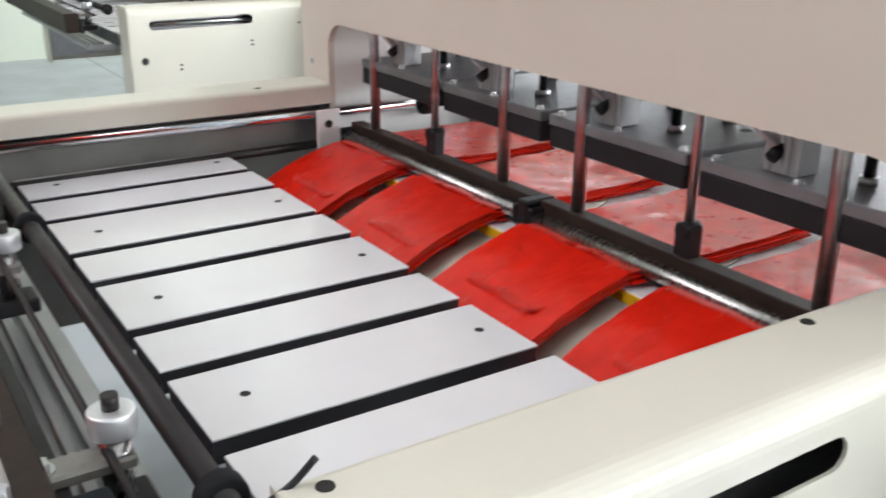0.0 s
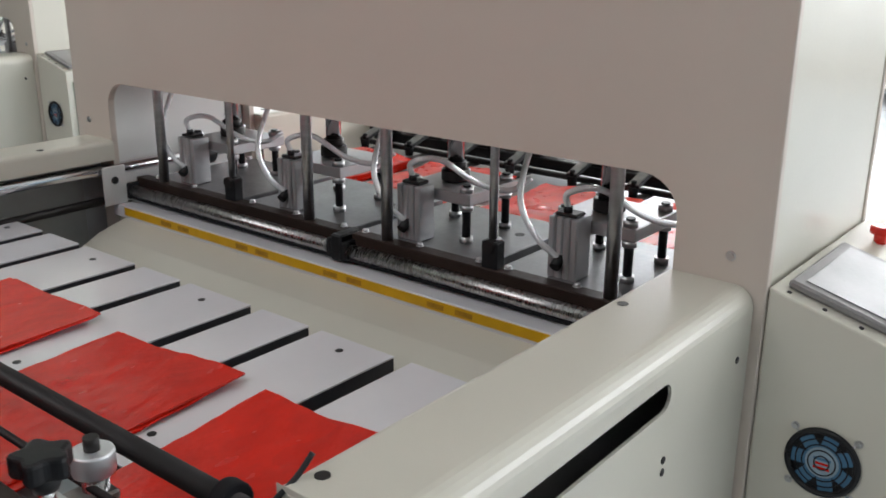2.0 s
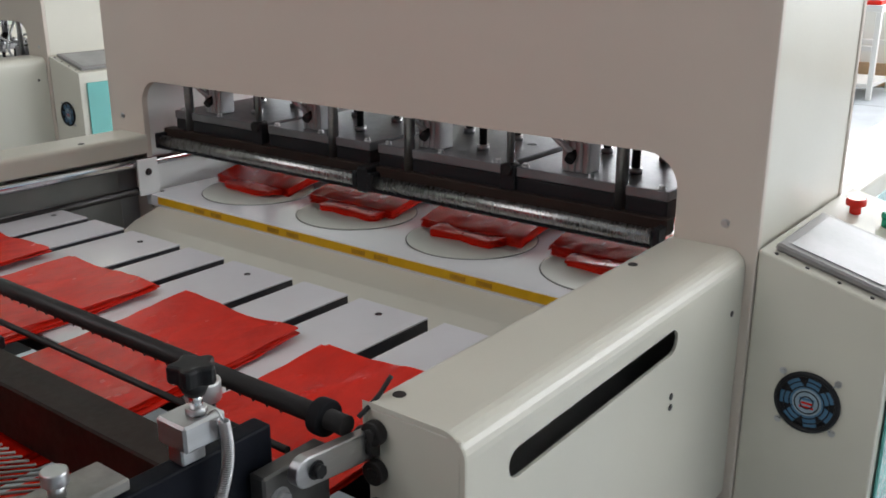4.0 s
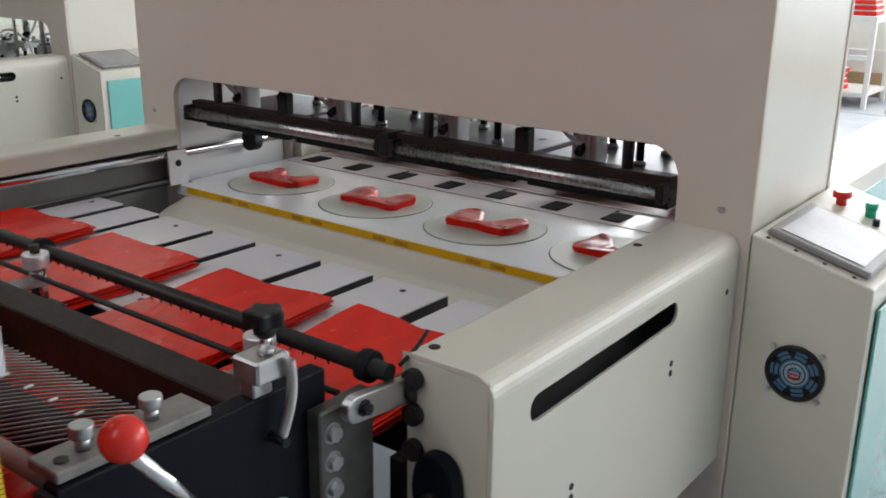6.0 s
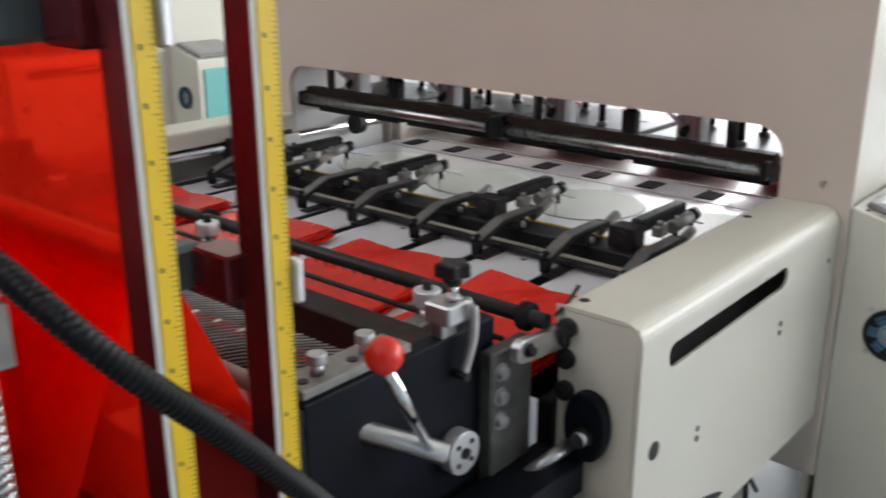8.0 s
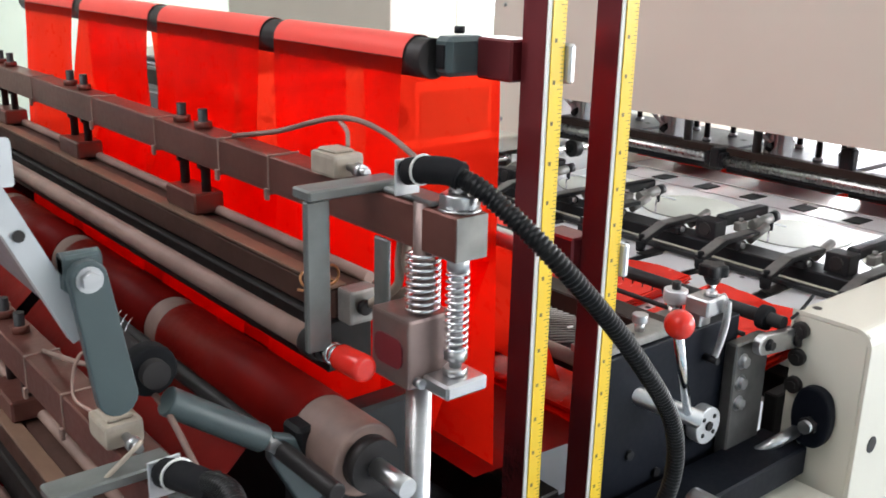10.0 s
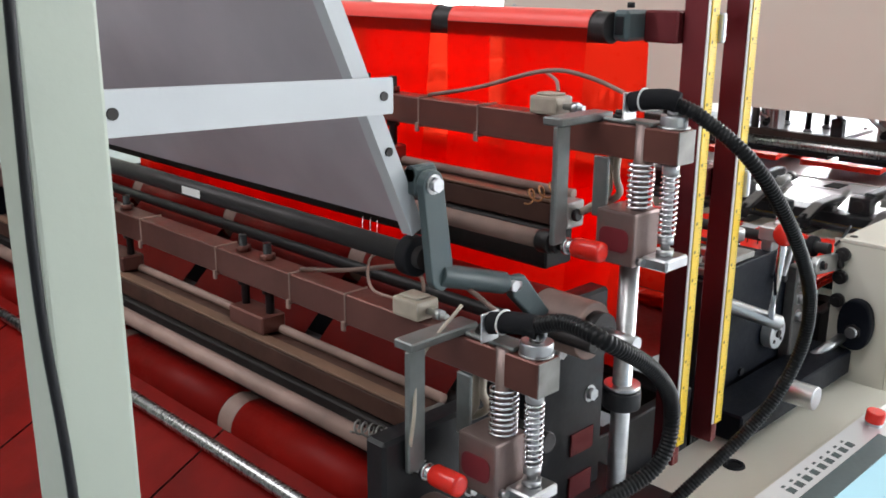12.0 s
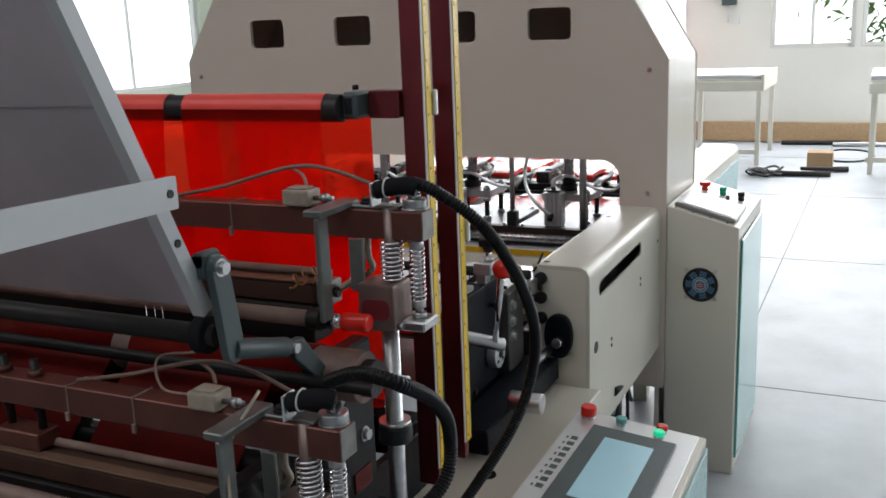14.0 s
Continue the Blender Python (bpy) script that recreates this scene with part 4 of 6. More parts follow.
# ---- rules, brackets and hanging film ----
def build_rule_post(x, zb, label):
    p = thing("rule_post", (x, 0.12, 0.7), label, "rule post", "upright posts with rules")
    part("post", bm_box(x - 0.011, x + 0.011, 0.106, 0.150, 0.70, 2.15, 0.002), OXBLOOD, p)
    part("groove", bm_box(x + 0.0112, x + 0.018, 0.12, 0.146, 0.70, 2.15, 0.001), BLACK, p)
    part("backing", bm_box(x - 0.0125, x + 0.0165, 0.1035, 0.1058, 0.74, 2.14, 0), WHITE, p)
    part("scale", bm_box(x - 0.0065, x + 0.0165, 0.1015, 0.1034, 0.74, 2.14, 0), YELLOW_RULE, p, "yellow steel rule")
    marks = bmesh.new()
    for i in range(278):
        z = 0.745 + i * 0.005
        w = 0.010 if i % 10 == 0 else 0.0065 if i % 2 == 0 else 0.0045
        m = bm_box(x + 0.016 - w, x + 0.016, 0.1010, 0.1016, z - 0.0004, z + 0.0004, 0)
        marks = joined(marks, m)
    tagged(part("scale_print", marks, PALE_INK, p), kind="stuff")
    for i in range(28):
        z = 0.749 + i * 0.05
        part("rule_figure", bm_box(x - 0.002, x + 0.002, 0.1010, 0.1014, z + 0.002, z + 0.007, 0), PALE_INK, p)
    # the bracket that carries a web roller
    b = part("bracket", bm_box(x - 0.026, x + 0.02, 0.1505, 0.215, zb - 0.026, zb + 0.026, 0.003), OXBLOOD, p)
    part("clamp_plate", bm_box(x + 0.0185, x + 0.03, 0.094, 0.150, zb - 0.024, zb + 0.024, 0.003), ALU, b)
    part("clamp_jaw", bm_box(x - (0.07 if zb > 1.3 else 0.05), x - 0.005, 0.2155, 0.248, zb - 0.024, zb + 0.026, 0.006), GREY_PAINT, b)
    part("slot", bm_box(x - (0.0725 if zb > 1.3 else 0.0525), x - (0.0695 if zb > 1.3 else 0.0495), 0.224, 0.240, zb - 0.014, zb + 0.016, 0.001), BLACK, b)
    part("jaw_screw", bm_cyl((x - 0.04, 0.232, zb + 0.029), (x - 0.04, 0.232, zb + 0.038), 0.007, 6), BLACK, b)
    return p


build_rule_post(-1.655, 1.475, "dark red post with a yellow rule and roller bracket")
build_rule_post(-1.522, 1.20, "dark red post with a yellow rule and low bracket")


def web_roller(name, x, z, r, mat, label, y0=0.245, y1=1.88):
    return solid(name, bm_cyl((x, y0, z), (x, y1, z), r, 32, bev=0.002), mat, label, "roller", "", "web rollers")


web_roller("web_roller", -1.725, 1.472, 0.026, DARK_STEEL, "dark steel web roller carried on the rule post")
web_roller("web_roller", -1.56, 1.20, 0.014, STEEL, "thin steel web roller carried on the low bracket", 0.22)

# opaque film; the pinkish surface sheen over the roller is in its colour
RED_WRAP = material("tight_film_sheen", (0.78, 0.055, 0.04), 0.38, vary=0.12, scale=14, grain=30, bump=0.03, stretch=(1, 0.3, 1))
FILM_LANES = ((0.275, 0.60), (0.645, 1.03), (1.075, 1.44), (1.485, 1.82))


def bm_film(y0, y1, chain, seed, fold=0.012, narrow=0.0, n=14, calm=-1.0):
    """A lane of film across y that follows a chain of (x, z)."""
    bm = bmesh.new()
    rows = []
    total = len(chain) - 1
    for i, (x, z) in enumerate(chain):
        s = i / total
        row = []
        for j in range(n + 1):
            v = j / n
            y = y0 + (y1 - y0) * v
            y = (y0 + y1) / 2 + (y - (y0 + y1) / 2) * (1 - narrow * s)
            amp = fold * math.sin(math.pi * min(1, s * 1.6)) if s < 0.6 else fold * (1 - s) * 2
            if calm > 0:
                amp *= min(1.0, max(0.0, abs(s - calm) - 0.10) * 6)
            d = amp * (noise.noise(Vector((y * 9, s * 0.8, seed))) + 0.4 * noise.noise(Vector((y * 24, s * 2.0, seed + 5))))
            row.append(bm.verts.new((x + d, y, z + 0.3 * d)))
        rows.append(row)
    for a, b in zip(rows, rows[1:]):
        for j in range(n):
            bm.faces.new((a[j], a[j + 1], b[j + 1], b[j])).smooth = True
    return bm


def chain_between(a, b, n=16):
    return [(a[0] + (b[0] - a[0]) * i / n, a[1] + (b[1] - a[1]) * i / n) for i in range(n + 1)]


for i, (y0, y1) in enumerate(FILM_LANES):
    web = thing("film_web", (-1.735, (y0 + y1) / 2, 1.0), "translucent red film lane hanging over a roller", "film web", "red film lanes")
    over = [(-1.725 + 0.0285 * math.cos(a), 1.472 + 0.0285 * math.sin(a)) for a in np.linspace(math.pi, 0, 11)]
    part("film_over_roller", bm_film(y0, y1, over, 3.1 * i, 0.0), RED_WRAP, web, "red film drawn tight over the roller")
    part("front_film", bm_film(y0, y1, chain_between((-1.7535, 1.471), (-1.80, 0.83), 24), 3.1 * i, 0.024, 0.16 if i else 0.05), RED_FILM, web)
    part("back_film", bm_film(y0 - 0.02, y1, chain_between((-1.6965, 1.471), (-1.61, 1.452), 4) + chain_between((-1.600, 1.44), (-1.572, 0.83), 24), 3.1 * i + 0.9, 0.016, 0.07), RED_FILM, web)
    low = chain_between((-1.545, 1.20), (-1.42, 0.93), 12)
    part("lower_film", bm_film(y0, y1, chain_between((-1.70, 0.90), (-1.575, 1.195), 12) + low, 3.1 * i + 1.7, 0.01), RED_FILM, web)


# ---- heat sealing heads ----
def build_seal_head(xc, zt, group, winged):
    """A spring-loaded sealing bar across the web; xc is the bar's middle, zt its top; winged: its top nut has wings."""
    h = thing("heat_sealer", (xc, 0.9, zt - 0.4), "spring-loaded steel sealing bar with a taped heater and black hose", "heat sealer", group)
    bar = part("bar", bm_box(xc - 0.0225, xc + 0.0225, 0.014, 1.86, zt - 0.05, zt, 0.002), RED_LIT_STEEL, h, "steel bar coloured with the film's red reflection")
    part("bar_end", bm_box(xc - 0.0215, xc + 0.0215, 0.0125, 0.0145, zt - 0.049, zt - 0.001, 0.0005), CAP_STEEL, bar, "worn grey end of the bar")
    for y in (0.40, 0.545, 0.77, 1.05, 1.4):
        part("cable_tie", joined(bm_box(xc - 0.0245, xc + 0.0245, y, y + 0.0035, zt - 0.053, zt + 0.002, 0.001), bm_box(xc - 0.029, xc - 0.0235, y - 0.002, y + 0.006, zt - 0.060, zt - 0.044, 0.001)), SILICONE, bar, "pale cable tie")
    part("heater", bm_box(xc - 0.038, xc + 0.03, 0.225, 1.85, zt - 0.175, zt - 0.136, 0.004), TAPE_BROWN, h, "heater wrapped in brown tape")
    part("heater_cover", bm_box(xc - 0.040, xc - 0.016, 0.226, 1.85, zt - 0.1355, zt - 0.131, 0.001), TAN_TAPE, h, "tan heat-proof cover strip")
    part("heater_ridge", bm_cyl((xc + 0.014, 0.22, zt - 0.128), (xc + 0.014, 1.85, zt - 0.128), 0.008, 14), SILICONE, h)
    part("sealing_edge", bm_box(xc - 0.046, xc + 0.022, 0.225, 1.85, zt - 0.245, zt - 0.176, 0.003), NEAR_BLACK_STEEL, h)
    cap = part("heater_cap", bm_box(xc - 0.032, xc + 0.012, 0.196, 0.2245, zt - 0.176, zt - 0.132, 0.004, 2), CAP_STEEL, h)
    part("cap_screw", bm_cyl((xc - 0.012, 0.188, zt - 0.154), (xc - 0.012, 0.197, zt - 0.154), 0.010, 16, bev=0.002), DARK_STEEL, cap)
    for y in (0.64, 1.15, 1.62):
        block = part("hanger_block", bm_box(xc - 0.028, xc + 0.022, y - 0.015, y + 0.09, zt - 0.131, zt - 0.098, 0.003), RED_LIT_STEEL, h)
        for d in (0.0, 0.075):
            part("hanger_bolt", bm_cyl((xc, y + d, zt - 0.099), (xc, y + d, zt + 0.030), 0.0075, 14), BLACK, block)
            part("hanger_nut", bm_cyl((xc, y + d, zt + 0.0005), (xc, y + d, zt + 0.011), 0.0135, 6), RED_LIT_STEEL, block)
            part("lower_nut", bm_cyl((xc, y + d, zt - 0.062), (xc, y + d, zt - 0.0525), 0.0125, 6), DARK_STEEL, block)
    # bent bracket and silicone roller ahead of the bar
    br = part("bracket", joined(bm_box(xc - 0.115, xc + 0.012, 0.150, 0.186, zt + 0.0005, zt + 0.013, 0.002), bm_box(xc - 0.115, xc - 0.084, 0.156, 0.166, zt - 0.178, zt, 0.002)), GALVANISED, h, "galvanised bent bracket")
    part("bracket_tongue", bm_box(xc - 0.018, xc + 0.016, 0.060, 0.1495, zt + 0.0005, zt + 0.007, 0.002), GALVANISED, br)
    part("bracket_screw", joined(bm_cyl((xc - 0.002, 0.128, zt + 0.007), (xc - 0.002, 0.128, zt + 0.012), 0.012, 6), bm_cyl((xc - 0.002, 0.128, zt + 0.012), (xc - 0.002, 0.128, zt + 0.018), 0.008, 16)), DARK_STEEL, br)
    part("clip_leg", bm_box(xc - 0.026, xc - 0.020, 0.128, 0.156, zt - 0.145, zt - 0.051, 0.002), GALVANISED, h)
    rx, rz = xc - 0.084, zt - 0.183
    sil = part("press_roller", bm_cyl((rx, 0.205, rz), (rx, 1.85, rz), 0.0145, 20), SILICONE, h, "stained pale silicone roller")
    part("roller_clamp", joined(bm_cyl((rx, 0.180, rz), (rx, 0.206, rz), 0.019, 20, bev=0.003), bm_cyl((rx, 0.168, rz), (rx, 0.181, rz), 0.0155, 18)), DARK_STEEL, sil)
    part("roller_pin", joined(bm_cyl((rx, 0.138, rz + 0.001), (rx, 0.169, rz), 0.0095, 16), bm_cyl((rx, 0.150, rz), (rx, 0.158, rz), 0.0135, 18, bev=0.002)), CHROME, sil)
    part("red_cap", bm_cyl((rx, 0.088, rz + 0.003), (rx, 0.140, rz + 0.001), 0.0158, 24, bev=0.0055), RED_PLASTIC, sil, "red plastic end cap")
    # springs, guide block, foot
    for x, y, r, z0, z1, n, wire in ((xc + 0.003, 0.038, 0.0122, zt - 0.162, zt - 0.066, 12, 0.0019), (xc - 0.013, 0.078, 0.0185, zt - 0.122, zt - 0.051, 9, 0.0023)):
        part("spring", bm_tube(helix((x, y, z0), (x, y, z1), r, n, 16), wire, 7), CHROME, h, "bright coil spring")
        part("spring_rod", bm_cyl((x, y, zt - 0.20), (x, y, zt + 0.004), 0.0072 if r < 0.015 else 0.0125, 18), STEEL if r < 0.015 else WARM_GREY, h)
    part("spring_seat", bm_cyl((xc + 0.003, 0.038, zt - 0.067), (xc + 0.003, 0.038, zt - 0.0505), 0.0125, 20), STEEL, h)
    part("spring_nut", bm_cyl((xc + 0.003, 0.038, zt - 0.172), (xc + 0.003, 0.038, zt - 0.160), 0.0135, 6), STEEL, h)
    part("jam_nut", bm_cyl((xc + 0.003, 0.038, zt - 0.1895), (xc + 0.003, 0.038, zt - 0.181), 0.0145, 6), STEEL, h)
    g = part("guide_block", bm_box(xc - 0.047, xc + 0.018, 0.060, 0.130, zt - 0.207, zt - 0.124, 0.004, 2), WARM_GREY, h, "milled steel guide block")
    part("name_plate", bm_prism(round_rect(0.070, 0.122, zt - 0.186, zt - 0.150, 0.012, 4), xc - 0.0485, xc - 0.0465, "x"), DULL_RED, g, "dull red plate with rounded ends")
    part("foot_plate", bm_box(xc - 0.028, xc + 0.032, 0.014, 0.0595, zt - 0.208, zt - 0.190, 0.003), STEEL, g)
    part("lock_screw", bm_cyl((xc - 0.034, 0.050, zt - 0.198), (xc - 0.034, 0.060, zt - 0.198), 0.006, 12), STEEL, g)
    top = joined(bm_cyl((xc + 0.003, 0.038, zt + 0.0005), (xc + 0.003, 0.038, zt + 0.003), 0.0235, 28), bm_cyl((xc + 0.003, 0.038, zt + 0.003), (xc + 0.003, 0.038, zt + 0.019), 0.0225, 28 if winged else 6, bev=0.002))
    nut = part("top_nut", top, STEEL, h)
    part("stud", bm_cyl((xc + 0.003, 0.038, zt + 0.019), (xc + 0.003, 0.038, zt + 0.052), 0.0062, 12), DARK_STEEL, nut)
    if winged:
        part("wing_hub", bm_cyl((xc + 0.003, 0.038, zt + 0.019), (xc + 0.003, 0.038, zt + 0.031), 0.0105, 16, 0.008), STEEL, nut)
        for a in (65, 245):
            part("wing", bm_prism([(0.006, 0.0), (0.012, 0.0), (0.026, 0.013), (0.027, 0.020), (0.021, 0.022), (0.008, 0.010)], -0.0022, 0.0022, "y", 0.001), STEEL, nut, m=Matrix.Translation((xc + 0.003, 0.038, zt + 0.02)) @ Matrix.Rotation(radians(a), 4, "Z"))
    else:
        part("jam_cap", joined(bm_cyl((xc + 0.003, 0.038, zt + 0.019), (xc + 0.003, 0.038, zt + 0.028), 0.0125, 6), bm_ball((xc + 0.003, 0.038, zt + 0.030), 0.0095)), STEEL, nut)
    # wiring
    plug = part("terminal", joined(bm_box(xc - 0.032, xc + 0.012, 0.228, 0.282, zt + 0.001, zt + 0.030, 0.005, 2), bm_box(xc - 0.026, xc + 0.004, 0.236, 0.274, zt + 0.030, zt + 0.034, 0.002)), IVORY, h, "ivory ceramic terminal block")
    part("terminal_screw", joined(bm_cyl((xc - 0.010, 0.190, zt + 0.014), (xc - 0.010, 0.228, zt + 0.014), 0.005, 12), bm_cyl((xc - 0.010, 0.200, zt + 0.014), (xc - 0.010, 0.212, zt + 0.014), 0.009, 6)), STEEL, plug)
    part("wire", bm_tube(curve_points([(xc + 0.01, 0.09, zt + 0.028), (xc + 0.02, 0.2, zt + 0.058), (xc + 0.012, 0.285, zt + 0.064), (xc + 0.008, 0.43, zt + 0.026), (xc + 0.002, 0.545, zt + 0.003)], 8), 0.0036, 8), SILICONE, h, "pale heat-proof wire")
    part("wire", bm_tube(curve_points([(xc + 0.014, 0.285, zt + 0.061), (xc + 0.010, 0.262, zt + 0.050), (xc + 0.004, 0.252, zt + 0.034)], 6), 0.003, 8), SILICONE, h)
    for d, sag in ((0.0, 0.0), (0.013, 0.012)):
        part("sleeve", bm_tube(curve_points([(xc + 0.012, 0.150 - d, zt - 0.050), (xc + 0.006, 0.148 - d, zt - 0.085), (xc + 0.004 + sag, 0.150 - d, zt - 0.118), (xc - 0.006, 0.190, zt - 0.150)], 8), 0.0058, 10), IVORY, h, "thick ivory insulating sleeve")
    if winged:
        part("wire", bm_tube(curve_points([(xc - 0.022, 0.150, zt + 0.046), (xc - 0.085, 0.165, zt - 0.020), (xc - 0.112, 0.150, zt - 0.095), (xc - 0.108, 0.165, zt - 0.16)], 8), 0.0026, 8), IVORY, h, "slack ivory lead")
        part("wire", bm_tube(curve_points([(xc - 0.02, 0.284, zt + 0.02), (xc - 0.03, 0.33, zt + 0.03), (xc - 0.01, 0.35, zt + 0.07), (xc + 0.02, 0.30, zt + 0.075)], 8), 0.0022, 8), SILICONE, h)
        part("coiled_lead", bm_tube(helix((rx - 0.010, 0.30, rz + 0.020), (rx + 0.004, 0.172, rz + 0.032), 0.0095, 9, 12), 0.0019, 6), CAP_STEEL, h, "coiled wire lead")
    else:
        part("coiled_lead", bm_tube(helix((rx + 0.02, 0.255, zt - 0.128), (rx + 0.02, 0.175, zt - 0.095), 0.011, 4, 12), 0.0018, 6), COPPER, h, "thin coiled copper lead")
    elbow = part("hose_elbow", bm_tube(curve_points([(xc - 0.022, 0.098, zt + 0.034), (xc - 0.016, 0.072, zt + 0.040), (xc - 0.008, 0.045, zt + 0.042), (xc - 0.003, 0.03, zt + 0.038)], 6), 0.0150, 16), RUBBER, h, "black hose elbow")
    part("hose_clip", bm_box(xc - 0.038, xc - 0.004, 0.098, 0.101, zt + 0.008, zt + 0.049, 0.001), ALU, elbow)
    part("zip_tie", bm_tube([(xc - 0.017 + 0.0162 * math.cos(a), 0.078, zt + 0.039 + 0.0162 * math.sin(a)) for a in np.linspace(0, 2 * math.pi, 25)], 0.0016, 6), WHITE, elbow)
    return h


def ribbed_hose(knots, r, label):
    """A black corrugated hose through the knots."""
    hose = thing("corrugated_hose", knots[0], label, "hose", "black corrugated hoses")
    pts = curve_points(knots, 40)
    bm = bmesh.new()
    d = [0.0]
    for a, b in zip(pts, pts[1:]):
        d.append(d[-1] + (b - a).length)
    step, out, k = 0.0015, [], 0
    for i in range(int(d[-1] / step)):
        s = i * step
        while d[k + 1] < s:
            k += 1
        out.append(pts[k].lerp(pts[k + 1], (s - d[k]) / (d[k + 1] - d[k])))
    up, rings = Vector((0.1, 0.9, 0.3)).normalized(), []
    for i, p in enumerate(out):
        t = (out[min(i + 1, len(out) - 1)] - out[max(i - 1, 0)]).normalized()
        side = t.cross(up).normalized()
        up = side.cross(t).normalized()
        rr = r * (1.0 if i % 4 in (1, 2) else 0.87)
        rings.append([bm.verts.new(p + rr * (math.cos(2 * math.pi * j / 16) * side + math.sin(2 * math.pi * j / 16) * up)) for j in range(16)])
    for a, b in zip(rings, rings[1:]):
        for j in range(16):
            bm.faces.new((a[j], a[(j + 1) % 16], b[(j + 1) % 16], b[j])).smooth = True
    part("hose", bm, HOSE, hose)
    return hose


GALVANISED = material("galvanised_steel", (0.20, 0.21, 0.205), 0.42, metal=0.6, vary=0.3, scale=22)
TAN_TAPE = material("tan_heat_tape", (0.17, 0.095, 0.06), 0.6, vary=0.4, scale=18, stretch=(1, 0.4, 1))
# near-black steel with cloudy tone
NEAR_BLACK_STEEL = material("near_black_steel", (0.018, 0.015, 0.014), 0.55, vary=0.4, scale=12, spec=0.2)
DULL_RED = material("dull_red_plate", (0.17, 0.022, 0.03), 0.45, vary=0.2, scale=20)
IVORY = material("ivory_ceramic", (0.42, 0.36, 0.29), 0.5, vary=0.2, scale=40)
COPPER = material("copper_wire", (0.45, 0.22, 0.10), 0.35, metal=0.8, vary=0.2)
HOSE = material("black_hose", (0.006, 0.006, 0.007), 0.36, vary=0.3, spec=0.22)
HEAD_A = build_seal_head(-1.857, 1.343, "sealing heads", False)
HEAD_B = build_seal_head(-2.152, 1.077, "sealing heads", True)
HOSE_A = ribbed_hose([(-1.860, 0.038, 1.380), (-1.845, 0.0, 1.362), (-1.805, -0.066, 1.298), (-1.70, -0.088, 1.18), (-1.60, -0.082, 1.05), (-1.575, -0.06, 0.93), (-1.63, -0.03, 0.83), (-1.76, 0.03, 0.715), (-1.82, 0.06, 0.66)], 0.0114, "black corrugated hose arching from the rear sealing head")
ribbed_hose([(-2.156, 0.04, 1.117), (-2.165, -0.02, 1.140), (-2.17, -0.085, 1.135), (-2.07, -0.09, 1.07), (-2.00, -0.08, 0.99), (-2.02, -0.075, 0.91), (-2.12, -0.03, 0.86), (-2.22, 0.03, 0.80)], 0.0116, "black corrugated hose arching from the front sealing head")


def build_column(x, y, z0, z1, zc):
    c = thing("guide_column", (x, y, z0), "polished steel guide column with a black collar", "column", "steel guide columns")
    part("shaft", bm_cyl((x, y, z0), (x, y, z1), 0.0155, 24), STEEL, c)
    part("collar", bm_cyl((x, y, zc - 0.028), (x, y, zc + 0.004), 0.031, 28, bev=0.004), BLACK, c)
    part("ring", bm_cyl((x, y, zc + 0.004), (x, y, zc + 0.012), 0.029, 28), STEEL, c)
    return c


build_column(-1.862, 0.093, 0.45, 1.145, 0.918)
build_column(-2.157, 0.093, 0.45, 0.88, 0.68)


def film_roller(x, z, r, label):
    """A pale roller wrapped with four lanes of red film."""
    ro = thing("film_roller", (x, 1.0, z), label, "roller", "film-wrapped rollers")
    core = part("core", bm_cyl((x, 0.11, z), (x, 1.86, z), r, 36, bev=0.003), SILICONE, ro)
    part("end", bm_cyl((x, 0.09, z), (x, 0.11, z), r * 0.72, 30), DARK_STEEL, core)
    part("axle", bm_cyl((x, 0.03, z), (x, 0.09, z), 0.012, 18), STEEL, core)
    for y0, y1 in ((0.205, 0.60), *FILM_LANES[1:]):
        part("film_wrap", bm_cyl((x, y0, z), (x, y1, z), r + 0.0018, 36), RED_FILM_SHADED, ro)
    return ro


# opaque darker copy of the red film; the section's shade is in its colour
RED_FILM_SHADED = material("shaded_red_film", (0.16, 0.0045, 0.003), 0.42, vary=0.35, scale=10, spec=0.08)
film_roller(-1.925, 1.030, 0.046, "pale roller wrapped in red film below the rear head")
film_roller(-2.222, 0.800, 0.046, "pale roller wrapped in red film below the front head")
web_roller("guide_roller", -2.005, 1.045, 0.011, DARK_STEEL, "thin dark steel guide roller", 0.05)
web_roller("guide_roller", -2.318, 0.800, 0.012, TUBE_STEEL, "thin dark steel guide roller", 0.05)
web_roller("guide_roller", -2.06, 0.90, 0.016, DARK_STEEL, "dark steel guide roller", 0.08)

# film that runs low through the section, lane by lane
for i, (y0, y1) in enumerate(FILM_LANES):
    web = thing("low_film_web", (-2.0, (y0 + y1) / 2, 0.8), "red film lane running through the rollers", "film web", "low red film lanes")
    part("film", bm_film(y0 - 0.02, y1 + 0.02, chain_between((-2.62, 0.62), (-2.27, 0.80), 10), 9.1 * i, 0.006), RED_FILM_SHADED, web)
    part("film_to_rear", bm_film(y0, y1, chain_between((-2.18, 0.82), (-1.97, 1.02), 12), 9.1 * i + 2, 0.006), RED_FILM_SHADED, web)
    part("film_to_cutter", bm_film(y0, y1, chain_between((-1.885, 1.045), (-1.80, 0.84), 10), 9.1 * i + 4, 0.006), RED_FILM_SHADED, web)
    part("film_to_slats", bm_film(LANES[i] - 0.155, LANES[i] + 0.155, chain_between((-1.62, 0.83), (-1.12, 0.803), 12), 9.1 * i + 6, 0.003), RED_FILM_SHADED, web)


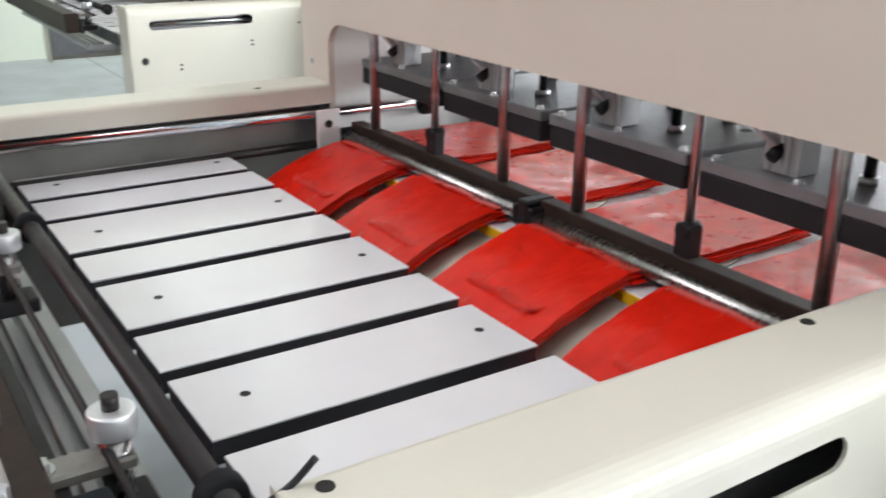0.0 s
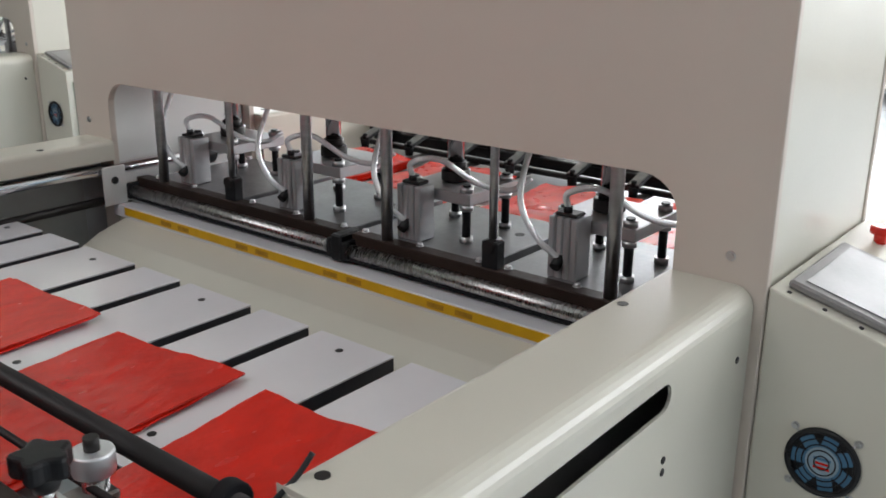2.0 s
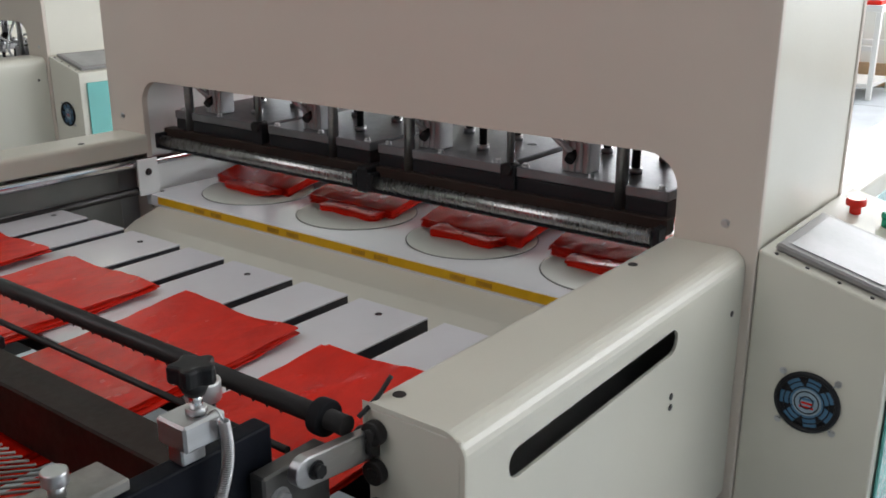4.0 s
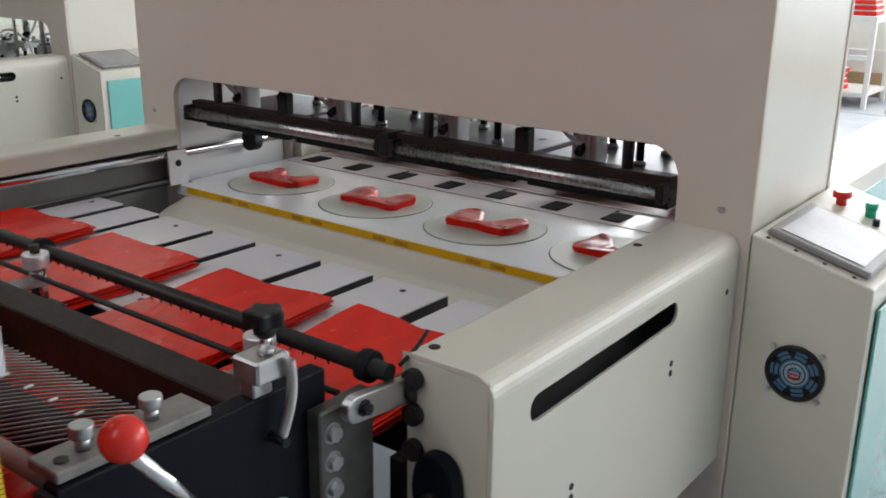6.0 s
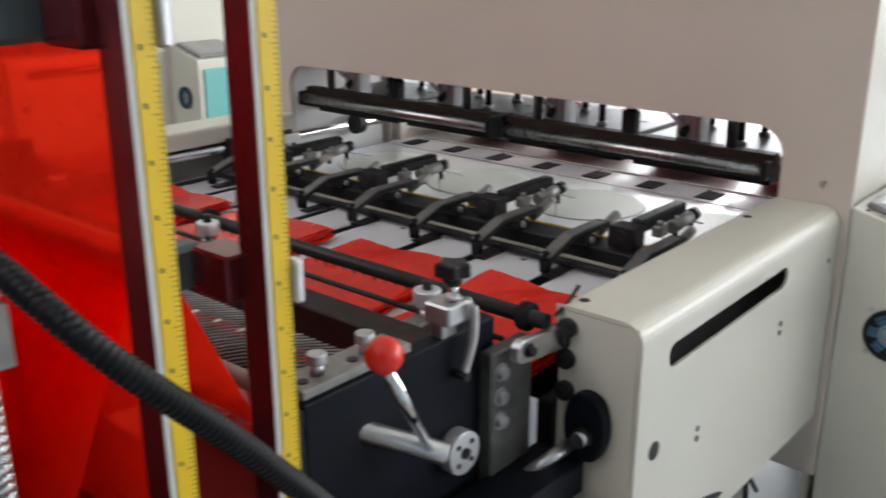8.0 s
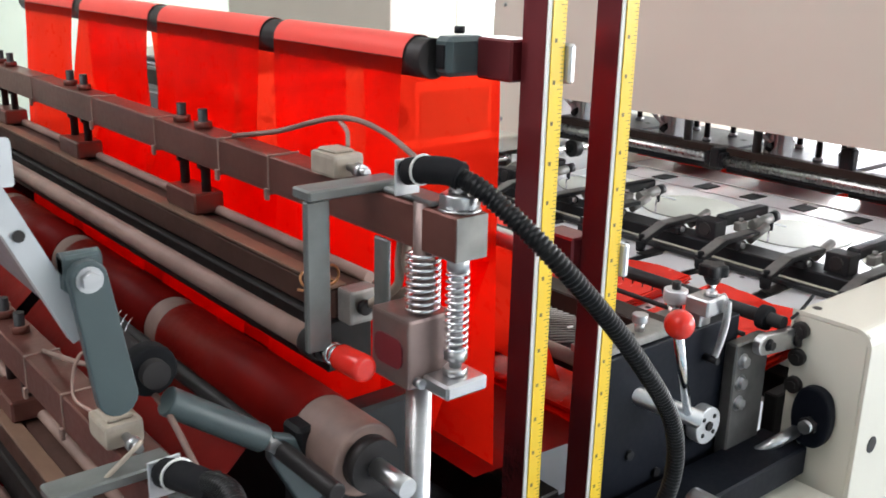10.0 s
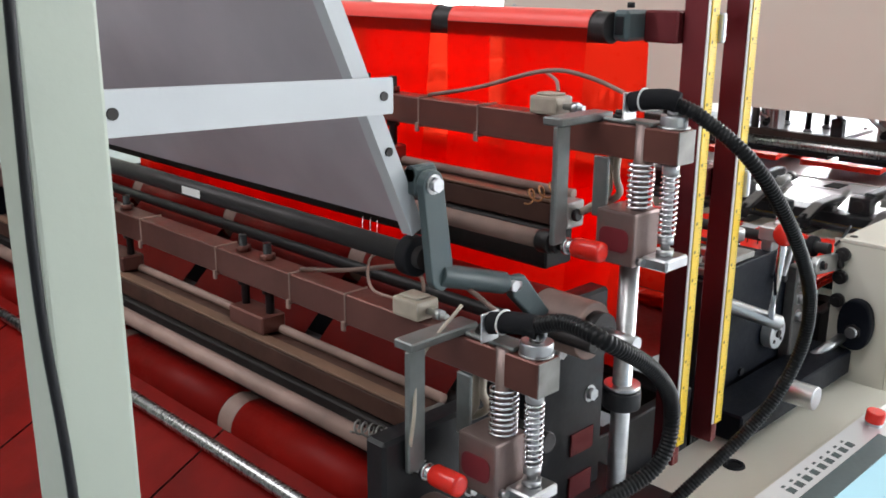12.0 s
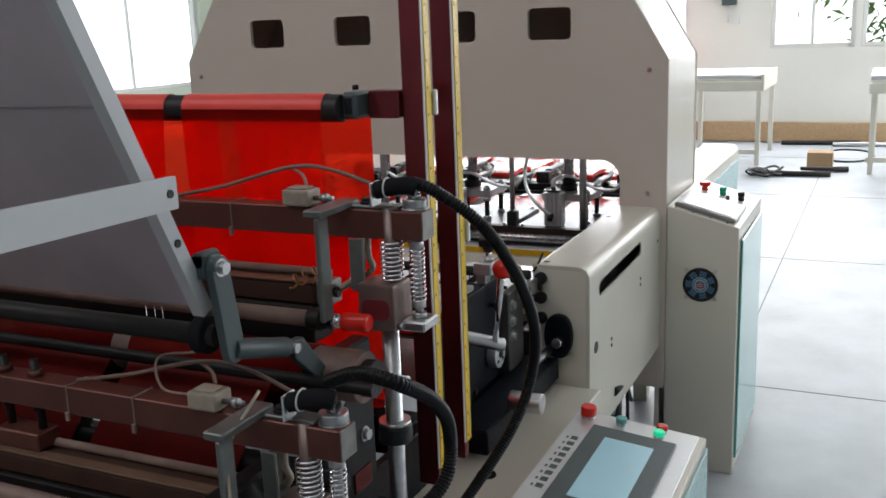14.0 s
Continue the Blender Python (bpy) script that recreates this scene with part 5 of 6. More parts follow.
# ---- dancer arm, acrylic sheet, post and brace ----
def build_dancer():
    d = thing("dancer_roller", (-2.18, 1.0, 1.17), "dark web roller carried on a grey lever", "dancer roller")
    part("roller", bm_cyl((-2.195, 0.20, 1.182), (-2.195, 1.85, 1.182), 0.016, 28), DARK_STEEL, d)
    part("collar", bm_cyl((-2.195, 0.212, 1.182), (-2.195, 0.234, 1.182), 0.029, 28, bev=0.003), RUBBER, d)
    part("lever_tube", bm_cyl((-2.185, 0.185, 1.160), (-2.058, 0.178, 1.122), 0.0165, 20, bev=0.002), GREY_PAINT, d)
    part("lever_joint", joined(bm_cyl((-2.060, 0.178, 1.1225), (-2.030, 0.176, 1.113), 0.011, 16), bm_cyl((-2.048, 0.162, 1.118), (-2.048, 0.194, 1.118), 0.009, 6)), STEEL, d)
    part("lever_foot", bm_prism([(-2.052, 1.130), (-2.020, 1.128), (-1.955, 1.052), (-1.985, 1.042), (-2.045, 1.098)], 0.168, 0.184, "y", 0.003), GREY_PAINT, d)
    for y in (0.75, 1.25):
        part("label", bm_box(-2.2125, -2.2118, y, y + 0.06, 1.176, 1.190, 0), WHITE, d, "small white sticker")
    for y in (0.30, 0.315, 0.332):
        part("bristle", bm_tube(curve_points([(-2.195, y, 1.198), (-2.192, y + 0.003, 1.208), (-2.185, y + 0.010, 1.214)], 4), 0.0006, 5), CHROME, d)
    return d


DANCER = build_dancer()


def build_hinge_arm():
    d = thing("hinge_arm", (-2.20, 0.18, 1.2), "grey painted hinge arm below the guard sheet", "hinge arm")
    lever = part("arm", bm_prism(arc(-2.203, 1.290, 0.019, 0, 180, 6) + arc(-2.184, 1.160, 0.021, 180, 360, 8), 0.176, 0.190, "y", 0.002), GREY_PAINT, d)
    part("lever_bolt", bm_bolt((-2.203, 0.176, 1.290), (0, -1, 0), 0.010, 0.010), STEEL, lever)
    part("pivot_lug", joined(bm_box(-2.222, -2.184, 0.191, 0.2125, 1.274, 1.312, 0.003), bm_cyl((-2.222, 0.201, 1.303), (-2.184, 0.201, 1.303), 0.011, 16)), GREY_PAINT, d)
    return d


build_hinge_arm()


def build_sheet():
    s = thing("guard_sheet", (-2.45, 1.0, 1.5), "tilted grey acrylic guard sheet in a white metal frame", "guard")
    lo, hi = Vector((-2.212, 0, 1.240)), Vector((-2.612, 0, 2.118))
    up = (hi - lo).normalized()
    out = Vector((-up.z, 0, up.x))
    def slab(y0, y1, a, b, t0, t1):
        bm = bmesh.new()
        v = [bm.verts.new(lo + up * s_ + out * t_ + Vector((0, y_, 0))) for y_ in (y0, y1) for s_ in (a, b) for t_ in (t0, t1)]
        bm.faces.new((v[0], v[1], v[3], v[2])), bm.faces.new((v[4], v[6], v[7], v[5]))
        bm.faces.new((v[0], v[4], v[5], v[1])), bm.faces.new((v[2], v[3], v[7], v[6]))
        bm.faces.new((v[0], v[2], v[6], v[4])), bm.faces.new((v[1], v[5], v[7], v[3]))
        bmesh.ops.recalc_face_normals(bm, faces=bm.faces[:])
        return bm
    length = (hi - lo).length
    part("sheet", slab(0.226, 1.86, -0.01, length, -0.002, 0.002), SHEET, s)
    edge = part("edge_bar", slab(0.205, 0.225, -0.02, length, -0.012, 0.012), FRAME_WHITE, s, "white edge bar")
    part("edge_bar", slab(1.861, 1.885, 0.0, length, -0.012, 0.012), WHITE, s)
    for a in (0.32, 0.55, 0.8):
        part("crease", slab(0.235, 1.85, a, a + 0.003, 0.0022, 0.0035), SHEET, s)
    for a in (0.105, 0.20):
        c = lo + up * a + Vector((0, 0.205, 0))
        part("edge_screw", bm_cyl(c - Vector((0, 0.002, 0)), c + Vector((0, 0.001, 0)), 0.006, 14), DARK_STEEL, edge)
    return s


build_sheet()


def build_post():
    p = thing("frame_post", (-2.70, 0.16, 0), "cream painted square frame post with a black cable", "post")
    part("post", bm_box(-2.735, -2.662, 0.130, 0.203, 0.0, 2.35, 0.004, 2), FRAME_CREAM, p)
    part("cable", bm_tube(curve_points([(-2.741, 0.126, 2.2), (-2.738, 0.122, 1.7), (-2.744, 0.124, 1.3), (-2.733, 0.122, 1.0), (-2.740, 0.124, 0.3)], 10), 0.005, 8), BLACK, p, "black cable")
    part("base_foot", bm_box(-2.76, -2.637, 0.105, 0.228, 0.0, 0.012, 0.002), FRAME_CREAM, p)
    return p


build_post()
brace = thing("brace", (-2.47, 0.17, 1.4), "white painted flat brace from post to guard sheet", "brace")
a_, b_ = Vector((-2.661, 0.150, 1.427)), Vector((-2.256, 0.198, 1.408))
way = b_ - a_
bmb = bm_prism(round_rect(0.0, 1.0, -0.0225, 0.0225, 0.006, 3), -0.003, 0.003, "y")
for v in bmb.verts:
    v.co = a_ + way * v.co.x + Vector((0, v.co.y, v.co.z))
part("bar", bmb, FRAME_WHITE, brace)
for f_ in (0.03, 0.955):
    q_ = a_ + way * f_
    part("screw", bm_cyl((q_.x, q_.y - 0.0055, q_.z), (q_.x, q_.y - 0.002, q_.z), 0.006, 14), DARK_STEEL, brace)


# ---- base frame of the sealing section ----
frame_base = thing("machine_base", (-2.0, 1.0, 0), "dark machine frame below the film rollers", "machine base")
part("side_plate", bm_box(-2.70, -1.42, 0.215, 0.24, 0.0, 0.745, 0.003), BLACK, frame_base)
part("side_plate", bm_box(-2.70, -0.90, 1.865, 1.89, 0.0, 1.02, 0.003), NAVY, frame_base)
part("column_bracket", bm_box(-2.25, -1.74, 0.03, 0.214, 0.64, 0.70, 0.004), BLACK, frame_base)
part("upright", bm_box(-1.98, -1.80, 0.17, 0.21, 0.70, 1.06, 0.005), BLACK, frame_base)
part("upright", bm_box(-2.30, -2.08, 0.17, 0.21, 0.55, 0.95, 0.005), BLACK, frame_base)
# black sheet added to hide the floor and keep the gaps above dark
part("bottom_sheet", bm_box(-2.70, -0.95, 0.242, 1.862, 0.28, 0.30, 0.002), BLACK, frame_base)
part("cross_member", bm_box(-1.50, -1.44, 0.242, 1.862, 0.66, 0.75, 0.003), DARK_STEEL, frame_base)
part("front_sheet", bm_box(-2.70, -2.68, 0.242, 1.862, 0.30, 0.60, 0.002), DARK_STEEL, frame_base)
for x, z in ((-1.84, 0.88), (-1.93, 0.98), (-2.13, 0.82), (-2.24, 0.9)):
    part("frame_bolt", bm_bolt((x, 0.17, z), (0, -1, 0), 0.011, 0.010), STEEL, frame_base)
for x, y, z in ((-1.86, 0.15, 0.80), (-1.86, 0.15, 0.72)):
    part("warning_label", bm_box(x - 0.03, x + 0.03, 0.166, 0.1695, z - 0.02, z + 0.02, 0), OXBLOOD, frame_base)


# ---- operator console ----
def build_console():
    c = thing("operator_console", (-1.45, -0.1, 0), "cream operator console with a touch screen and buttons", "console")
    deck = part("deck", bm_box(-1.85, -0.905, -0.02, 0.19, 0.60, 0.64, 0.004), CREAM, c)
    ring_pts = [(-1.476 + 0.017 * math.cos(a), 0.081 + 0.017 * math.sin(a), 0.6405) for a in np.linspace(0, 2 * math.pi, 25)]
    part("grommet", bm_tube(ring_pts, 0.005, 8), RUBBER, deck)
    part("grommet_hole", bm_cyl((-1.476, 0.081, 0.6395), (-1.476, 0.081, 0.6408), 0.016, 24), BLACK, deck)
    prof = [(-0.022, 0.0), (-0.022, 0.672), (-0.335, 0.640), (-0.335, 0.0)]
    part("box", bm_prism(prof, -1.95, -1.118, "x", 0.004), CREAM, c)
    part("side_panel", bm_box(-1.93, -1.13, -0.341, -0.3355, 0.03, 0.62, 0.001), PALE_TEAL, c, "pale teal side panel")
    tilt = Matrix.Translation((0, -0.022, 0.672)) @ Matrix.Rotation(math.atan2(0.032, 0.313), 4, "X")
    def top(name, x0, x1, y0, y1, z0, z1, mat, parent, label="", bev=0.001):
        bm = bm_box(x0, x1, y0, y1, z0, z1, bev)
        return part(name, bm, mat, parent, label, tilt)
    plate = top("face_plate", -1.92, -1.13, -0.300, -0.008, 0.0005, 0.004, ALU, c, "brushed alloy face plate")
    frame_ = top("screen_bezel", -1.62, -1.215, -0.262, -0.066, 0.0042, 0.014, GREY_PAINT, plate, "grey screen bezel")
    top("screen", -1.565, -1.27, -0.222, -0.108, 0.0142, 0.0155, SCREEN, frame_, "pale blue lit touch screen")
    for i in range(9):
        x = -1.30 - i * 0.031
        top("print_mark", x, x + 0.018, -0.05, -0.034, 0.0042, 0.0046, GREY_PAINT, plate, "", 0)
        top("print_mark", x + 0.002, x + 0.012, -0.029, -0.024, 0.0042, 0.0046, GREY_PAINT, plate, "", 0)
    def button(x, y, r, h, mat, label):
        base = part("button_ring", bm_cyl((x, y, 0.004), (x, y, 0.010), r * 0.9, 24), STEEL, plate, "", tilt)
        part("button", bm_cyl((x, y, 0.010), (x, y, 0.010 + h), r, 24, bev=0.003), mat, base, label, tilt)
    button(-1.165, -0.038, 0.019, 0.024, RED_PLASTIC, "red emergency stop button")
    button(-1.165, -0.12, 0.0135, 0.014, TEAL, "dark green push button")
    button(-1.152, -0.215, 0.0135, 0.012, RED_PLASTIC, "red push button")
    button(-1.185, -0.215, 0.0135, 0.012, GREEN_LIT, "lit green push button")
    button(-1.66, -0.06, 0.014, 0.014, RED_PLASTIC, "red push button")
    button(-1.66, -0.11, 0.014, 0.014, BLACK, "black push button")
    return c


# glowing material for plain sheets that stand in for the bright outdoors
BACKDROP = material("outdoor_glow", (0.95, 0.97, 1.0), 0.9, glow=2.2)
GREEN_LIT = material("lit_green_plastic", (0.01, 0.65, 0.32), 0.25, vary=0.04, glow=0.9)
build_console()


# ---- far end of the hall ----
def build_far_table(x, y0, y1):
    t = thing("roller_table", (x, (y0 + y1) / 2, 0), "white painted roller conveyor table by the far wall", "conveyor table", "conveyor tables")
    part("beam", bm_box(x - 0.03, x + 0.03, y0, y1, 0.80, 0.90, 0.004), CREAM, t)
    part("beam", bm_box(x + 1.2, x + 1.26, y0, y1, 0.80, 0.90, 0.004), CREAM, t)
    part("side_beam", bm_box(x - 0.02, x + 1.25, y0 - 0.03, y0, 0.80, 0.98, 0.004), CREAM, t)
    for k in range(12):
        part("roller", bm_cyl((x + 0.05 + k * 0.1, y0 + 0.01, 0.95), (x + 0.05 + k * 0.1, y1 - 0.01, 0.95), 0.028, 14), STEEL, t)
    for lx in (x, x + 1.22):
        for ly in (y0 + 0.02, y1 - 0.05):
            part("leg", bm_box(lx - 0.025, lx + 0.025, ly - 0.025, ly + 0.025, 0.0, 0.80, 0.003), CREAM, t)
    part("low_rail", bm_box(x - 0.02, x + 0.02, y0, y1, 0.12, 0.17, 0.003), CREAM, t)
    return t


build_far_table(7.45, 0.56, 1.45)
build_far_table(7.05, -1.50, -0.50)


def build_packing_table():
    t = thing("packing_table", (8.8, 2.4, 0), "white painted packing table with a lower shelf", "table")
    part("top", bm_box(8.4, 9.2, 1.85, 3.0, 0.86, 0.92, 0.004), WHITE, t)
    part("shelf", bm_box(8.42, 9.18, 1.87, 2.98, 0.12, 0.16, 0.004), WHITE, t)
    for x in (8.43, 9.17):
        for y in (1.88, 2.97):
            part("leg", bm_box(x - 0.025, x + 0.025, y - 0.025, y + 0.025, 0.0, 0.86, 0.003), WHITE, t)
    for x in (8.43, 9.17):
        part("rail", bm_box(x - 0.02, x + 0.02, 1.906, 2.944, 0.48, 0.53, 0.003), WHITE, t)
    return t


build_packing_table()
for x, y, z, n in ((8.6, 2.05, 0.92, 5), (8.62, 2.55, 0.92, 4), (8.6, 2.3, 0.16, 4), (8.7, 2.75, 0.16, 3)):
    stack = thing("bag_stack", (x, y, z), "stack of folded red bags tied in bundles", "bag stack", "red bag stacks by the far wall")
    for k in range(n):
        part("bundle", bm_box(x - 0.14, x + 0.14, y - 0.17, y + 0.17, z + 0.0555 * k, z + 0.0555 * k + 0.042, 0.012, 2), RED_PLASTIC, stack, m=Matrix.Translation((0.01 * (k % 2), 0.012 * (k % 3), 0)))
        part("band", bm_box(x - 0.12, x + 0.12, y - 0.15, y + 0.15, z + 0.0555 * k + 0.0425, z + 0.0555 * k + 0.0553, 0.002), WHITE, stack)
solid("wood_skirting", bm_box(9.40, 9.445, -6.3, 8.9, 0.02, 0.26, 0.005), WOOD, "raw wooden board along the foot of the wall", "skirting board", "structure")
solid("cardboard_box", bm_box(7.3, 7.54, -0.19, 0.06, 0.0, 0.17, 0.004), CARDBOARD, "small brown cardboard box on the floor", "box")
for k, (x, y, dx, dy) in enumerate(((6.75, 0.52, 0.05, -0.72), (6.85, 0.56, -0.05, -0.6), (7.05, 0.1, 0.1, -0.45), (9.1, -0.1, 0.15, -0.8), (9.2, 0.5, 0.1, -0.9))):
    solid("steel_pipe", bm_cyl((x, y, 0.03), (x + dx, y + dy, 0.03), 0.028, 14), STEEL if k % 2 else DARK_STEEL, "loose steel pipe lying on the floor", "pipe", "", "loose pipes")
ring_ = [(8.3 + 0.5 * math.cos(a), -0.30 + 0.27 * math.sin(a), 0.012) for a in np.linspace(0, 2 * math.pi, 40)]
solid("cable_loop", bm_tube(ring_, 0.011, 6), BLACK, "black cable lying in a loop on the floor", "cable")
tangle = [Vector((6.75 + 0.18 * math.cos(a * 1.7) * (1 + 0.3 * math.sin(a * 2.3)), 0.42 + 0.16 * math.sin(a), 0.02 + 0.05 * abs(math.sin(a * 1.3)))) for a in np.linspace(0, 16, 120)]
solid("cable_tangle", bm_tube(tangle, 0.012, 6), BLACK, "tangle of dark cables on the floor", "cable")
sw = thing("switch_box", (9.40, 1.30, 1.7), "small grey switch box on the far wall", "switch box")
part("case", bm_box(9.38, 9.447, 1.12, 1.30, 1.72, 1.86, 0.006), GREY_PAINT, sw)
part("conduit", bm_cyl((9.43, 1.22, 1.50), (9.43, 1.22, 1.72), 0.012, 10), WHITE, sw)
part("socket", bm_box(9.39, 9.447, 1.08, 1.17, 1.48, 1.58, 0.006), WHITE, sw)


def build_window(name, a0, a1, s, h, east, y=-6.5):
    w = thing(name, (9.55, (a0 + a1) / 2, s) if east else ((a0 + a1) / 2, y, s), "white framed hall window", "window", "", "structure")
    def bx(p, q, z0, z1, d=0.03):
        return bm_box(9.55 - d, 9.55 + d, p, q, z0, z1, 0.004) if east else bm_box(p, q, y - d, y + d, z0, z1, 0.004)
    fr = part("window_frame", bx(a0, a0 + 0.05, s, h), WHITE, w)
    part("window_frame", bx(a1 - 0.05, a1, s, h), WHITE, w)
    part("window_frame", bx(a0 + 0.051, a1 - 0.051, s, s + 0.05), WHITE, w)
    part("window_frame", bx(a0 + 0.051, a1 - 0.051, h - 0.05, h), WHITE, w)
    part("mullion", bx((a0 + a1) / 2 - 0.02, (a0 + a1) / 2 + 0.02, s + 0.051, h - 0.051, 0.02), WHITE, w)
    return w


for i, (a, b, s, h) in enumerate(EAST_OPENINGS):
    build_window("window_%d" % (i + 1), a, b, s, h, True)
for i, (a, b, s, h) in enumerate(SOUTH_OPENINGS):
    build_window("window_%d" % (i + 6), a, b, s, h, False)

build_window("window_10", *NORTH_OPENINGS[0], False, 9.1)

# a shrub outside
shrub = thing("shrub", (11.5, -1.2, 0), "green leafy shrub outside the window", "shrub")
part("trunk", bm_tube(curve_points([(11.5, -1.2, -0.2), (11.55, -1.15, 0.6), (11.45, -1.25, 1.4), (11.5, -1.2, 2.2)], 5), 0.04, 8), WOOD, shrub)
verts, faces = [], []
r_ = random.Random(3)
for k in range(700):
    c = Vector((11.5 + r_.gauss(0, 0.35), -1.15 + r_.gauss(0, 0.55), 1.35 + r_.gauss(0, 0.45)))
    d = Vector((r_.uniform(-1, 1), r_.uniform(-1, 1), r_.uniform(-0.8, 0.4))).normalized()
    e = d.orthogonal().normalized()
    l, w_ = r_.uniform(0.12, 0.28), r_.uniform(0.02, 0.04)
    n0 = len(verts)
    verts += [c, c + d * l * 0.5 + e * w_, c + d * l - Vector((0, 0, 0.03)), c + d * l * 0.5 - e * w_]
    faces.append((n0, n0 + 1, n0 + 2, n0 + 3))
me = bpy.data.meshes.new("leaves")
me.from_pydata([v - Vector((11.5, -1.2, 0)) for v in verts], [], faces)
me.materials.append(LEAF)
leaves = new("leaves", me)
leaves.parent = shrub
tagged(leaves, kind="stuff")
solid("backdrop", bm_box(13.6, 13.7, -14, 16, -0.1, 9, 0), BACKDROP, "plain glowing backdrop outside the windows", "backdrop", "structure")
solid("backdrop_north", bm_box(1.0, 13.5, 12.0, 12.1, -0.1, 7, 0), BACKDROP, "plain glowing backdrop outside the north window", "backdrop", "structure")
solid("ground", bm_box(-60, 80, -60, 60, -0.4, -0.16, 0), CONCRETE, "pale paved ground outside the hall", "ground", "structure")

# foot pedal and cables under the rail
pedal = thing("foot_lever", (-0.5, 0.1, 0), "black foot lever and cables below the guard rail", "foot lever")
part("bar", bm_cyl((-0.62, 0.02, 0.52), (-0.25, 0.06, 0.44), 0.014, 16), BLACK, pedal)
part("stand", bm_box(-0.40, -0.36, 0.06, 0.10, 0.0, 0.47, 0.004), DARK_STEEL, pedal)
part("cable", bm_tube(curve_points([(-0.6, 0.08, 0.60), (-0.5, 0.04, 0.46), (-0.38, 0.05, 0.50), (-0.25, 0.07, 0.38), (-0.2, 0.08, 0.0)], 8), 0.007, 8), BLACK, pedal)
part("cable", bm_tube(curve_points([(-0.7, 0.08, 0.56), (-0.55, 0.05, 0.42), (-0.45, 0.06, 0.40), (-0.3, 0.07, 0.44), (-0.15, 0.08, 0.3)], 8), 0.006, 8), GREY_PAINT, pedal)


